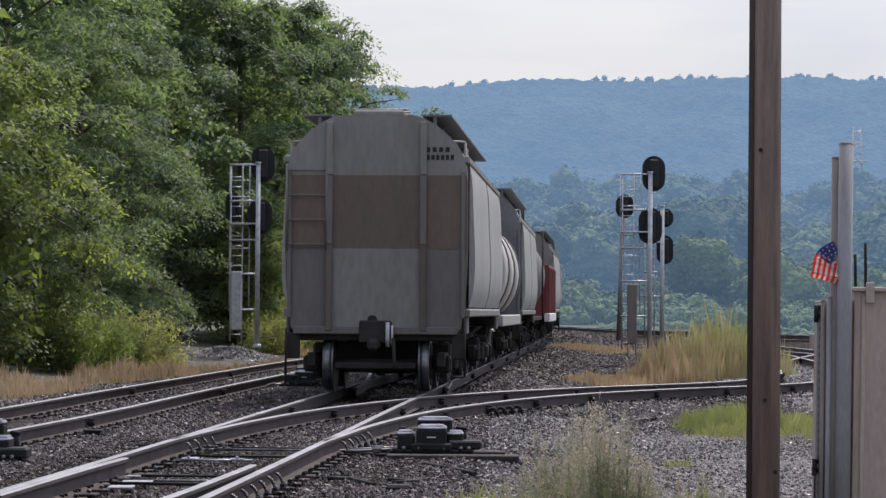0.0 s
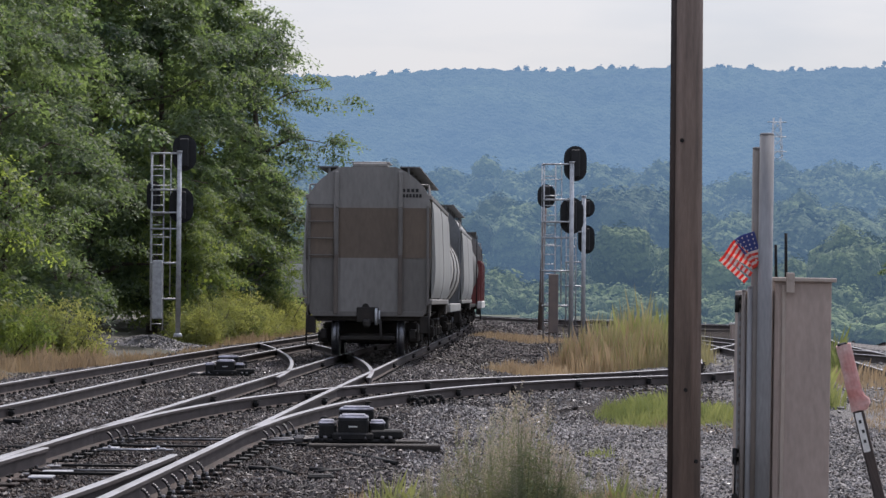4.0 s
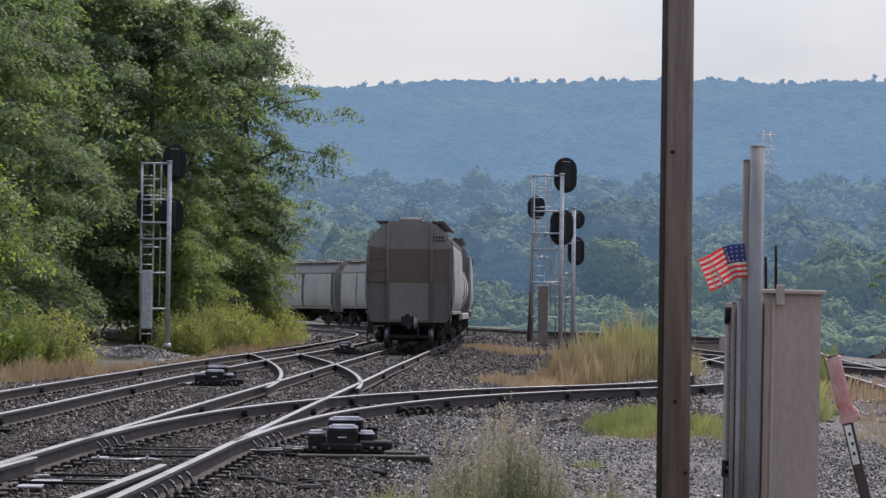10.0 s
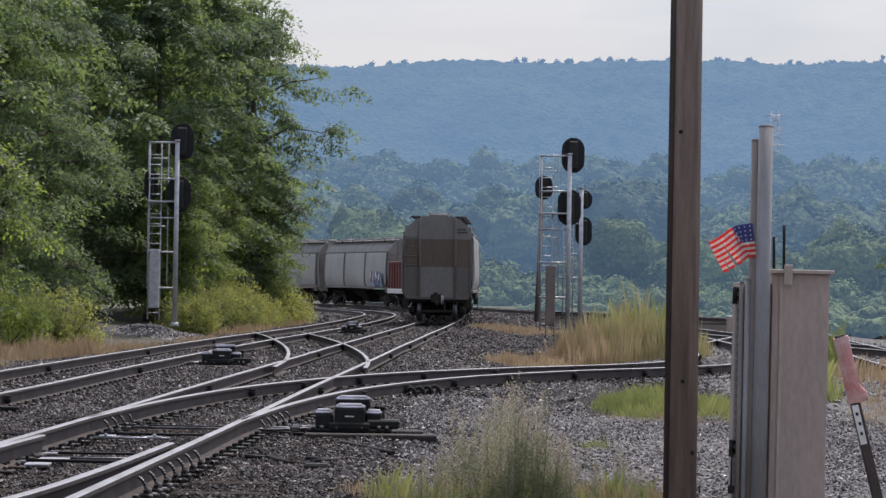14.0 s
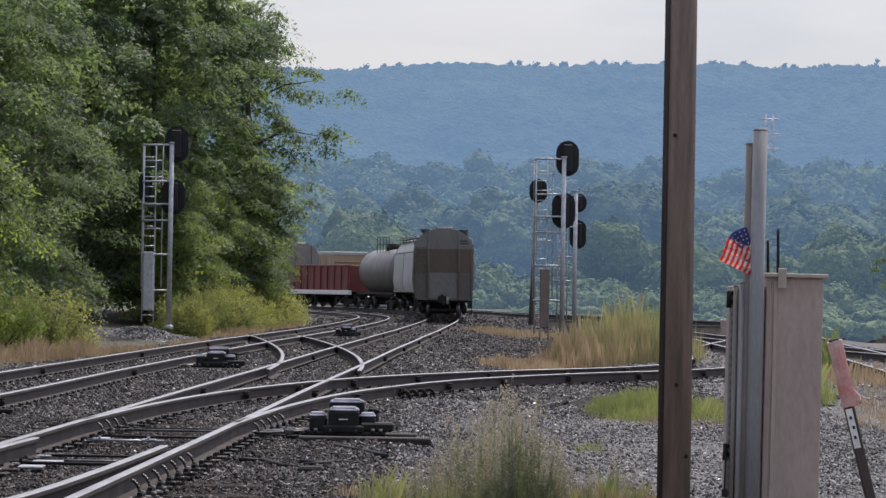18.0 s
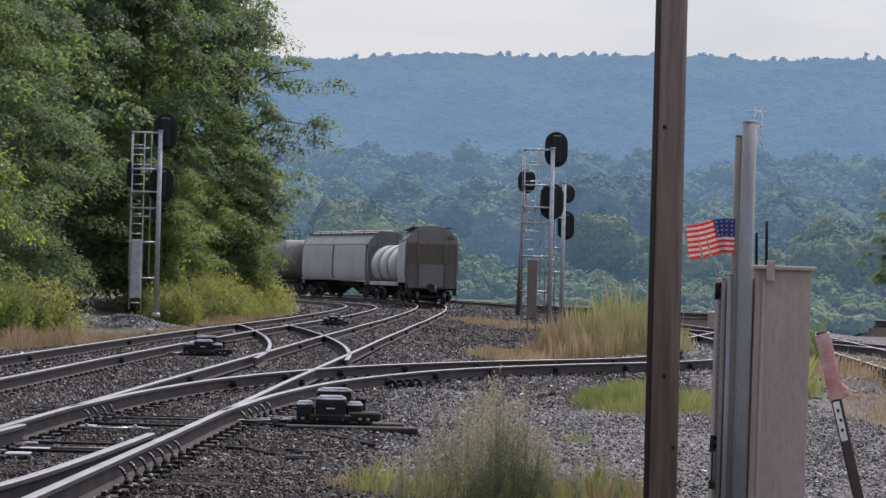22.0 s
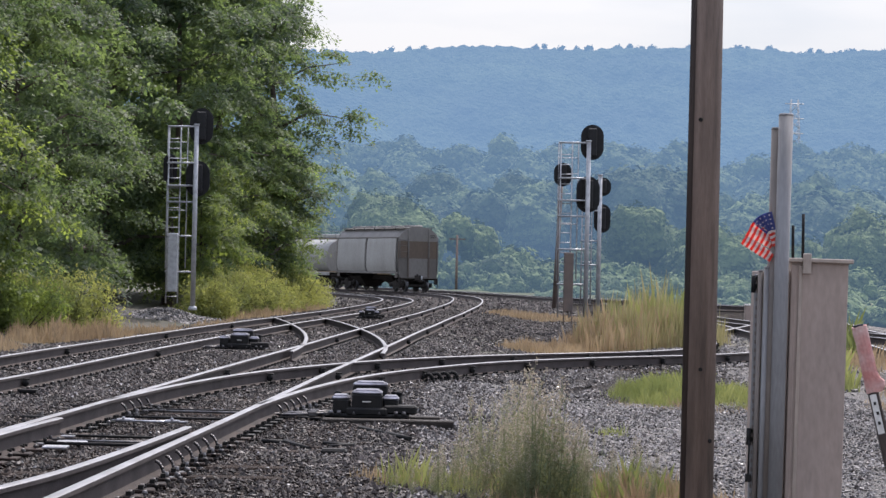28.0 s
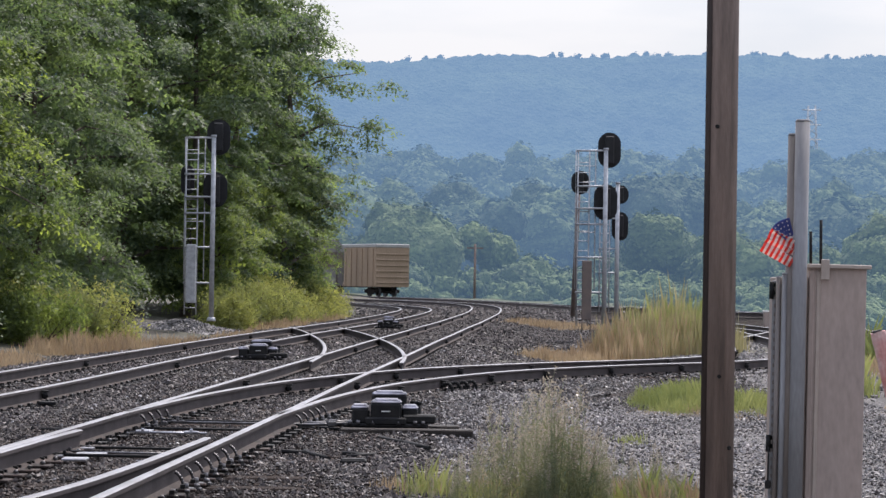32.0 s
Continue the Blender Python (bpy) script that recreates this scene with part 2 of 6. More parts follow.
# blue of the painted haze, given off by the far foliage itself
HAZE_GLOW = (0.163, 0.27, 0.41)
M = {
    "pale_stone": material("pale_gravel_stone", (0.185, 0.168, 0.16), (0.085, 0.077, 0.073), 0.64, 0, 0.55, 30, 0.3, 0.6, random_tint=0.8, islands=True, world_space=True),
    "rail_side": material("rusty_rail", (0.05, 0.041, 0.04), (0.075, 0.062, 0.06), 0.85, 0.0, 3, 40, 0.2, world_space=True),
    "rail_top": material("worn_rail_head", (0.2, 0.2, 0.215), (0.13, 0.127, 0.13), 0.47, 0.5, 2, 50, 0.03, world_space=True),
    "rail_foot": material("rusty_rail_base", (0.055, 0.04, 0.034), (0.03, 0.024, 0.022), 0.85, 0.1, 4, 40, 0.3, world_space=True),
    # pale bluish tone puts the sky's sheen on the lid tops into the colour
    "lid_iron": material("sky_sheen_iron_lid", (0.24, 0.24, 0.28), (0.09, 0.088, 0.1), 0.36, 0.7, 9, 60, 0.06),
    "gloss_iron": material("worn_shiny_iron", (0.12, 0.115, 0.118), (0.04, 0.036, 0.035), 0.38, 0.6, 8, 60, 0.1),
    "oily_tie": material("oil_black_tie", (0.022, 0.019, 0.017), (0.04, 0.032, 0.027), 0.75, 0, 3, 40, 0.4, stretch=(1, 8, 8)),
    "bright_steel": material("polished_steel_plate", (0.42, 0.42, 0.46), (0.25, 0.24, 0.24), 0.35, 0.7, 7, 50, 0.05),
    "post_brown": material("dark_brown_post_wood", (0.05, 0.034, 0.028), (0.03, 0.022, 0.02), 0.75, 0, 6, 50, 0.3, stretch=(2, 2, 0.3)),
    "cabinet_edge": material("pale_bare_edge", (0.38, 0.31, 0.26), (0.3, 0.25, 0.215), 0.45, 0.1, 5, 40, 0.05, stretch=(1, 1, 0.3)),
    "tie": material("weathered_tie", (0.025, 0.017, 0.013), (0.045, 0.031, 0.024), 0.95, 0, 3, 40, 0.6, random_tint=0.45, stretch=(1, 8, 8)),
    "iron": material("black_iron", (0.008, 0.008, 0.009), (0.016, 0.015, 0.014), 0.75, 0.0, 6, 60, 0.2),
    "ballast": gravel("ballast_bed", (0.047, 0.038, 0.035), (0.017, 0.013, 0.011), 30.0),
    # oil-dark stone by the switch; also the painted shade of the bank's slope
    "oily": gravel("oil_and_shade_ballast", (0.034, 0.025, 0.02), (0.014, 0.011, 0.009), 32.0),
    "path": gravel("gravel_path", (0.165, 0.148, 0.136), (0.1, 0.094, 0.089), 38.0),
    "soil": material("grassy_soil", (0.06, 0.048, 0.034), (0.035, 0.036, 0.02), 0.95, 0, 0.6, 12, 0.8, 0.7, world_space=True),
    "meadow": material("far_meadow", (0.03, 0.045, 0.02), (0.02, 0.032, 0.014), 0.95, 0, 0.05, 2, 0.3, 0.7, world_space=True),
    "stone": material("ballast_stone", (0.068, 0.055, 0.051), (0.018, 0.013, 0.011), 0.6, 0, 0.55, 30, 0.3, 0.6, random_tint=0.85, islands=True, world_space=True),
    # gravel glints put into a paler stone colour
    "glint_stone": material("glint_pale_stone", (0.27, 0.255, 0.25), (0.16, 0.145, 0.14), 0.4, 0, 0.8, 30, 0.2, 0.6, random_tint=0.5, islands=True, world_space=True),
    "brown_stone": material("oily_brown_stone", (0.04, 0.027, 0.021), (0.015, 0.01, 0.008), 0.65, 0, 0.8, 30, 0.3, 0.6, random_tint=0.8, islands=True, world_space=True),
    "wood_pole": material("weathered_pole", (0.24, 0.178, 0.148), (0.11, 0.084, 0.07), 0.85, 0, 5, 60, 0.5, 0.6, stretch=(3, 3, 0.25)),
    "cabinet": material("tan_cabinet_paint", (0.35, 0.272, 0.23), (0.25, 0.2, 0.175), 0.5, 0, 2.4, 30, 0.08, 1.2, stretch=(1.2, 1.2, 0.4)),
    "galv": material("galvanised_steel", (0.42, 0.425, 0.44), (0.3, 0.305, 0.315), 0.5, 0.15, 9, 70, 0.05),
    "pipe": material("dull_grey_pipe", (0.2, 0.197, 0.2), (0.15, 0.145, 0.145), 0.58, 0.15, 7, 70, 0.05, stretch=(1, 1, 0.2)),
    "rusty_pipe": material("weathered_brown_pipe", (0.15, 0.125, 0.108), (0.1, 0.085, 0.075), 0.6, 0.1, 7, 70, 0.08, stretch=(1, 1, 0.2)),
    "black": material("matt_black_paint", (0.012, 0.012, 0.013), (0.02, 0.02, 0.022), 0.6, 0, 5, 50, 0.05),
    "car_grey": material("pale_grey_car_paint", (0.185, 0.174, 0.163), (0.128, 0.119, 0.109), 0.6, 0, 0.8, 14, 0.06, 0.8, stretch=(1, 1, 0.35)),
    "car_white": material("white_car_paint", (0.33, 0.325, 0.31), (0.24, 0.235, 0.22), 0.55, 0, 0.8, 14, 0.06, 0.8, stretch=(1, 1, 0.35)),
    "car_brown": material("brown_band_paint", (0.11, 0.08, 0.057), (0.08, 0.06, 0.044), 0.65, 0, 0.9, 14, 0.06, 0.8, stretch=(1, 1, 0.35)),
    "car_dusk": material("grimy_grey_car_paint", (0.125, 0.114, 0.104), (0.085, 0.076, 0.068), 0.7, 0, 0.9, 14, 0.06, 0.8, stretch=(1, 1, 0.3)),
    "car_stain": material("rust_stained_paint", (0.07, 0.055, 0.046), (0.11, 0.09, 0.075), 0.75, 0, 2, 20, 0.06, 0.8, stretch=(1, 1, 0.3)),
    "car_dark": material("dark_grey_car_paint", (0.13, 0.135, 0.14), (0.09, 0.09, 0.09), 0.6, 0, 1, 14, 0.06),
    "car_red": material("oxide_red_paint", (0.15, 0.03, 0.028), (0.1, 0.024, 0.022), 0.6, 0, 1, 14, 0.06),
    "car_tan": material("tan_box_paint", (0.3, 0.215, 0.14), (0.24, 0.17, 0.11), 0.65, 0, 0.7, 12, 0.06, stretch=(1, 1, 0.35)),
    "tank": material("grey_tank_paint", (0.12, 0.11, 0.1), (0.075, 0.068, 0.062), 0.5, 0, 0.9, 14, 0.06),
    "under": material("grimy_underframe", (0.02, 0.018, 0.017), (0.035, 0.03, 0.026), 0.8, 0.1, 3, 40, 0.3),
    "tread": material("bright_wheel_tread", (0.16, 0.16, 0.17), (0.08, 0.08, 0.085), 0.4, 0.8, 6, 40, 0.02),
    "bark": material("grey_brown_bark", (0.09, 0.07, 0.055), (0.05, 0.04, 0.033), 0.95, 0, 3, 25, 0.8, stretch=(1, 1, 0.3)),
    "ridge": distance_material("haze_glow_ridge_woods", (0.1, 0.13, 0.05), (0.03, 0.045, 0.02), HAZE_GLOW, 0.72, 0.012),
    "leaf_a": leaf_material("broad_green_leaf", (0.056, 0.084, 0.055), (0.15, 0.195, 0.094), 0.55, (1.7, 1.75, 0.95), 0.6),
    "leaf_b": leaf_material("bright_shrub_leaf", (0.085, 0.118, 0.055), (0.19, 0.235, 0.09), 0.55, (1.75, 1.75, 0.75), 0.6),
    "scrub": leaf_material("olive_scrub_leaf", (0.14, 0.165, 0.072), (0.3, 0.31, 0.125), 0.5),
    "dry": leaf_material("dry_tan_grass", (0.25, 0.185, 0.12), (0.39, 0.3, 0.195), 0.35, (1.2, 1.15, 1.0)),
    "gold": leaf_material("golden_tall_grass", (0.21, 0.2, 0.095), (0.38, 0.34, 0.2), 0.3, (1.2, 1.15, 0.9)),
    "fresh": leaf_material("fresh_green_grass", (0.16, 0.19, 0.075), (0.31, 0.325, 0.14), 0.35, (1.3, 1.25, 0.8)),
    "seed": leaf_material("pale_seed_head", (0.28, 0.235, 0.18), (0.42, 0.36, 0.285), 0.35, (1.1, 1.1, 1.0)),
    # glints on the spike heads are put into this pale grey
    "spike": material("glint_spike_head", (0.24, 0.23, 0.23), (0.1, 0.09, 0.085), 0.4, 0.5, 8, 60, 0.1),
    "weed": leaf_material("grey_green_weed", (0.125, 0.155, 0.085), (0.265, 0.27, 0.155), 0.4, (1.2, 1.15, 0.9)),
    "flag_red": leaf_material("flag_red_cloth", (0.7, 0.08, 0.05), (0.6, 0.06, 0.045), 0.5, (1.3, 1.2, 1.0)),
    "flag_white": leaf_material("flag_white_cloth", (0.75, 0.7, 0.66), (0.68, 0.62, 0.6), 0.5, (1.15, 1.05, 1.0)),
    "flag_blue": leaf_material("flag_blue_cloth", (0.06, 0.075, 0.25), (0.05, 0.06, 0.2), 0.4, (1.2, 1.2, 1.2)),
    "white_paint": material("chalky_white_paint", (0.62, 0.6, 0.57), (0.5, 0.48, 0.45), 0.6, 0, 6, 50, 0.05),
    "faded_red": material("faded_red_wrap", (0.42, 0.17, 0.15), (0.5, 0.34, 0.31), 0.7, 0, 9, 60, 0.1),
    "box_brown": material("brown_grey_steel_box", (0.16, 0.12, 0.1), (0.12, 0.095, 0.085), 0.7, 0, 4, 50, 0.05),
    "graffiti": material("blue_sprayed_paint", (0.12, 0.2, 0.34), (0.2, 0.28, 0.4), 0.6, 0, 3, 40, 0.02),
}
# share of painted haze glow grows from the near woods to the far
WOODS = [distance_material("distant_woods_near", (0.165, 0.21, 0.06), (0.055, 0.08, 0.028), HAZE_GLOW, 0.22, 0.06),
         distance_material("distant_woods_middle", (0.155, 0.195, 0.06), (0.05, 0.075, 0.026), HAZE_GLOW, 0.36, 0.035),
         distance_material("distant_woods_far", (0.155, 0.19, 0.06), (0.05, 0.075, 0.026), HAZE_GLOW, 0.48, 0.02),
         distance_material("distant_dark_crown", (0.08, 0.11, 0.04), (0.04, 0.06, 0.024), HAZE_GLOW, 0.34, 0.05)]

# rust, oil and dirt hardly shine
for name, shine in (("iron", 0.2), ("tie", 0.15), ("oily_tie", 0.2), ("rail_foot", 0.2), ("rail_side", 0.3), ("under", 0.2), ("black", 0.25), ("stone", 0.3), ("brown_stone", 0.3), ("ballast", 0.2), ("oily", 0.2)):
    M[name].node_tree.nodes["Principled BSDF"].inputs["Specular IOR Level"].default_value = shine

# ---- building helpers ----


def mesh_of(bm, name, *mats):
    me = bpy.data.meshes.new(name)
    bm.normal_update()
    bm.to_mesh(me)
    bm.free()
    for m in mats:
        me.materials.append(m)
    return me


def part(name, bm, mat, parent, label=""):
    mats = mat if isinstance(mat, (list, tuple)) else [mat]
    ob = new(name, mesh_of(bm, name, *mats))
    ob.parent = parent
    if label:
        ob["label"] = label
    return ob


def shared(name, me, parent, m):
    """One more object on the same mesh."""
    ob = new(name, me)
    ob.parent = parent
    ob.matrix_basis = m
    return ob


def box(bm, center, size, turn=None, bevel=0.0, slot=0):
    made = bmesh.ops.create_cube(bm, size=1.0)["verts"]
    m = Matrix.Translation(center) @ (turn.to_4x4() if turn else Matrix()) @ Matrix.Diagonal((*size, 1))
    bmesh.ops.transform(bm, matrix=m, verts=made)
    faces = {f for v in made for f in v.link_faces}
    for f in faces:
        f.material_index = slot
    if bevel:
        edges = list({e for v in made for e in v.link_edges})
        bmesh.ops.bevel(bm, geom=edges, offset=bevel, segments=1, affect="EDGES")
    return bm


def rod(bm, p, q, r, r2=None, n=10, slot=0):
    p, q = Vector(p), Vector(q)
    d = q - p
    made = bmesh.ops.create_cone(bm, cap_ends=True, segments=n, radius1=r, radius2=r if r2 is None else r2, depth=d.length)["verts"]
    bmesh.ops.transform(bm, matrix=Matrix.Translation((p + q) / 2) @ d.to_track_quat("Z", "Y").to_matrix().to_4x4(), verts=made)
    for f in {f for v in made for f in v.link_faces}:
        f.material_index = slot
        f.smooth = len(f.verts) == 4
    return bm


def extrude(bm, profile, y0, y1, slot=0, smooth=False):
    """A closed outline of (x, z) drawn out along y."""
    a = [bm.verts.new((x, y0, z)) for x, z in profile]
    b = [bm.verts.new((x, y1, z)) for x, z in profile]
    k = len(profile)
    faces = [bm.faces.new((a[i], a[(i + 1) % k], b[(i + 1) % k], b[i])) for i in range(k)]
    faces += [bm.faces.new(a[::-1]), bm.faces.new(b)]
    for i, f in enumerate(faces):
        f.material_index = slot
        f.smooth = smooth and i < k
    return bm


def thing(name, label, category, m=None, group="", kind=""):
    ob = new(name)
    if m is not None:
        ob.matrix_basis = m
    return tagged(ob, label, category, group, kind)


def sheet(name, verts, faces, mat):
    me = bpy.data.meshes.new(name)
    me.from_pydata(np.asarray(verts).tolist(), [], np.asarray(faces).tolist())
    me.materials.append(mat)
    me.update()
    return me


def smooth_line(points, step=0.5):
    """A smooth line through plan points (x, y), at even steps along it."""
    p = np.array(points, float)
    p = np.vstack([2 * p[0] - p[1], p, 2 * p[-1] - p[-2]])
    out = []
    for i in range(1, len(p) - 2):
        u = np.linspace(0, 1, 40, endpoint=False)[:, None]
        a, b, c, d = p[i - 1:i + 3]
        out.append(0.5 * (2 * b + (c - a) * u + (2 * a - 5 * b + 4 * c - d) * u ** 2 + (3 * b - a - 3 * c + d) * u ** 3))
    out = np.vstack(out + [p[-2:-1]])
    for _ in range(30):
        out[1:-1] = 0.25 * out[:-2] + 0.5 * out[1:-1] + 0.25 * out[2:]
    s = np.concatenate([[0], np.cumsum(np.hypot(*np.diff(out, axis=0).T))])
    q = np.arange(0, s[-1], step)
    return np.stack([np.interp(q, s, out[:, 0]), np.interp(q, s, out[:, 1])], 1)


def rail_height(y):
    return np.interp(y, [0, 90, 130, 180, 260], [0, 0, 0.12, 0.28, 0.42])


def beside(line, off):
    """The line moved sideways, to the right of its way."""
    t = np.gradient(line, axis=0)
    t /= np.hypot(*t.T)[:, None]
    return line + off * np.stack([t[:, 1], -t[:, 0]], 1)


RAIL = [(-0.07, -0.178), (0.07, -0.178), (0.07, -0.166), (0.012, -0.145), (0.012, -0.045), (0.036, -0.036), (0.037, -0.008), (0.024, 0),
        (-0.024, 0), (-0.037, -0.008), (-0.036, -0.036), (-0.012, -0.045), (-0.012, -0.145), (-0.07, -0.166)]


def rail_mesh(name, line, lift=0.0):
    t = np.gradient(line, axis=0)
    t /= np.hypot(*t.T)[:, None]
    right = np.stack([t[:, 1], -t[:, 0]], 1)
    k = len(RAIL)
    v = np.zeros((len(line), k, 3))
    for j, (x, z) in enumerate(RAIL):
        v[:, j, :2] = line + right * x
        v[:, j, 2] = rail_height(line[:, 1]) + z + lift
    i = np.arange(len(line) - 1)[:, None] * k
    j = np.arange(k)[None, :]
    f = np.stack([i + j, i + (j + 1) % k, i + k + (j + 1) % k, i + k + j], -1).reshape(-1, 4)
    me = bpy.data.meshes.new(name)
    ends = [list(range(k))[::-1], [(len(line) - 1) * k + q for q in range(k)]]
    me.from_pydata(v.reshape(-1, 3).tolist(), [], f.tolist() + ends)
    me.materials.append(M["rail_side"])
    me.materials.append(M["rail_top"])
    me.materials.append(M["rail_foot"])
    idx = np.zeros(len(me.polygons), int)
    idx[:len(f)] = np.tile((np.isin(np.arange(k), [6, 7, 8]) + 2 * np.isin(np.arange(k), [1, 2, 12, 13])).astype(int), len(line) - 1)
    me.polygons.foreach_set("material_index", idx)
    me.update()
    return me


# ---- plan of the tracks: x to the right, y ahead ----
LINE_A = smooth_line([(-6.9, 4), (-6.2, 22), (-5.75, 31), (-5.5, 41), (-5.1, 53), (-4.65, 65), (-4.1, 76), (-3.65, 85), (-3.1, 96),
                      (-2.55, 108), (-2.2, 121), (-2.3, 130), (-3.0, 138), (-4.6, 146), (-7.4, 154), (-12, 161), (-20, 167), (-40, 172)])
LINE_B = smooth_line([(-3.4, 3), (-2.9, 15), (-2.52, 25), (-2.25, 33), (-1.95, 41), (-1.65, 49), (-1.3, 59), (-0.9, 69), (-0.45, 81),
                      (0.1, 94), (0.6, 106), (1.05, 118), (1.32, 130), (1.38, 140), (1.1, 150), (0.15, 160), (-2.0, 170), (-5.2, 178),
                      (-9.8, 186), (-16, 193), (-25, 199), (-38, 203), (-60, 206), (-110, 208), (-220, 210)])
LINE_C = smooth_line([(-2.52, 25), (-2.2, 29), (-1.65, 33), (-0.8, 36.6), (0.2, 39.6), (1.5, 42.2), (2.6, 44), (4.0, 46), (5.2, 48.5),
                      (6.2, 52), (6.9, 57), (7.3, 63), (7.7, 72), (8.4, 90), (9.0, 110), (9.1, 134)])
LINE_D = smooth_line([(24, 28), (19, 38), (15.2, 48), (12.6, 60), (11.0, 74), (9.9, 92), (9.4, 112), (9.0, 134), (7.2, 151), (4.2, 168), (0.2, 188),
                      (-3.6, 204), (-9.8, 214), (-22, 221), (-50, 226), (-120, 229)], 1.0)
LINE_E = smooth_line([(6.6, 54), (7.0, 58.5), (7.5, 63), (8.3, 68.5), (9.7, 76), (11.4, 84.5), (14, 97), (18, 114)], 0.5)
LINE_F = smooth_line([(9.2, 44), (9.9, 52), (10.6, 60), (11.3, 68), (12.4, 80), (14.6, 98), (18, 120)], 0.5)


def bed_height(x, y):
    """Height of the ground over the plan."""
    near = np.minimum.reduce([np.abs(x - np.interp(y, l[:, 1], l[:, 0])) for l in (LINE_A[:250], LINE_B[:280])])
    z = -0.19 - 0.17 * np.clip((near - 1.9) / 1.8, 0, 1)
    z = z + rail_height(np.clip(y, 0, 260))
    on_c = np.where((y > 26) & (y < 66), np.abs(x - np.interp(y, LINE_C[:, 1], LINE_C[:, 0])), 9)
    z = np.where(on_c < 2.6, np.maximum(z, -0.205 - 0.1 * np.clip((on_c - 1.6), 0, 1)), z)
    for line in (LINE_C, LINE_D, LINE_E, LINE_F):
        off = np.where((y > max(40, line[0, 1])) & (y < min(132, line[-1, 1])), np.abs(x - np.interp(y, line[:, 1], line[:, 0])), 9)
        z = np.where(off < 3.4, np.maximum(z, -0.195 - 0.17 * np.clip((off - 1.5) / 1.8, 0, 1)), z)
    in_b = np.abs(x - 0.2 - np.interp(y, LINE_B[:280, 1], LINE_B[:280, 0]))
    z = z - 0.03 * np.clip((1.9 - in_b) / 0.3, 0, 1) * np.clip((31 - y) / 3, 0, 1)
    z = z + 0.5 * np.clip((-x - 9.0 + 0.02 * y) / 5, 0, 1) * np.clip((y - 30) / 20, 0, 1)
    z = z + 0.38 * np.exp(-((x + 8.35) / 1.2) ** 2 - ((y - 78) / 1.7) ** 2)
    far = np.clip((y - 232) / 120, 0, 1)
    z = z - 6 * far * far
    u = np.clip((y - 500) / 500, 0, 1)
    z = z + 45 * u * u * (3 - 2 * u)
    return z


ys = np.concatenate([np.arange(-60, 8, 6), np.arange(8, 60, 0.6), np.arange(60, 150, 1.5), np.arange(150, 300, 4), np.arange(300, 1100, 40), np.geomspace(1100, 4600, 12)])
us = np.sign(np.linspace(-1, 1, 121)) * np.abs(np.linspace(-1, 1, 121)) ** 1.8
gx = us[None, :] * np.maximum(70, 1.0 * ys)[:, None]
gy = np.repeat(ys[:, None], 121, 1)
gz = bed_height(gx, gy)
for i in range(gx.shape[0]):
    for j in range(gx.shape[1]):
        gz[i, j] += 0.04 * noise.noise((gx[i, j] * 0.5, gy[i, j] * 0.5, 0)) + 0.025 * noise.noise((gx[i, j] * 2.1, gy[i, j] * 1.1, 5)) - 0.012
k = np.arange((len(ys) - 1) * 121).reshape(-1, 121)[:, :-1].ravel()
ground = new("ground", sheet("ground", np.stack([gx, gy, gz], -1).reshape(-1, 3), np.stack([k, k + 1, k + 122, k + 121], 1), M["ballast"]))
for m in ("path", "soil", "meadow", "oily"):
    ground.data.materials.append(M[m])
zone = []
for f in ground.data.polygons:
    x, y, _ = f.center
    w = noise.noise((x * 0.4, y * 0.2, 9))
    off_a = float(np.interp(y, LINE_A[:250, 1], LINE_A[:250, 0])) - x
    off_b = x - float(np.interp(y, LINE_B[:280, 1], LINE_B[:280, 0]))
    if y > 228 or abs(x) > 30 or (y > 125 and x > float(np.interp(y, LINE_D[:, 1], LINE_D[:, 0])) + 2.0 + w):
        zone.append(3)
    elif off_a > 2.6 + 0.6 * w and y > 34 or (off_b > 2.2 + w and 50 < y < 66) or y < -5:
        zone.append(2)
    elif off_b > (2.6 if y < 36 else 6.5) + 0.5 * w and y < 125:
        zone.append(1)
    elif y < 62 and (abs(off_b) < 1.9 + 0.5 * w or (y < 26 and -3.2 < off_b < 2.4 + w)):
        zone.append(4)
    else:
        zone.append(0)
ground.data.polygons.foreach_set("material_index", zone)
ground.data.polygons.foreach_set("use_smooth", [True] * len(ground.data.polygons))
tagged(ground, "grey-brown crushed stone and bare soil between the tracks", "ground", kind="structure")

tie_mesh = mesh_of(box(bmesh.new(), (0, 0, 0), (2.6, 0.23, 0.17), bevel=0.012), "tie", M["tie"])
long_tie = mesh_of(box(bmesh.new(), (0.1, 0, 0), (3.0, 0.21, 0.17), bevel=0.014), "switch_tie", M["tie"])
bm = bmesh.new()
box(bm, (0, 0, 0), (0.36, 0.19, 0.02), bevel=0.004)
for sx in (-0.1, 0.1):
    for sy in (-0.06, 0.06):
        box(bm, (sx, sy, 0.022), (0.035, 0.03, 0.035))
plate_mesh = mesh_of(bm, "tie_plate", M["iron"])
bm = bmesh.new()
box(bm, (0, 0, -0.1), (0.07, 0.1, 0.08), bevel=0.02)
box(bm, (0.01, 0, -0.05), (0.09, 0.07, 0.02), bevel=0.008)
rod(bm, (0.02, -0.035, -0.1), (0.05, -0.035, -0.1), 0.014, n=6)
clip_mesh = mesh_of(bm, "rail_brace", M["iron"])


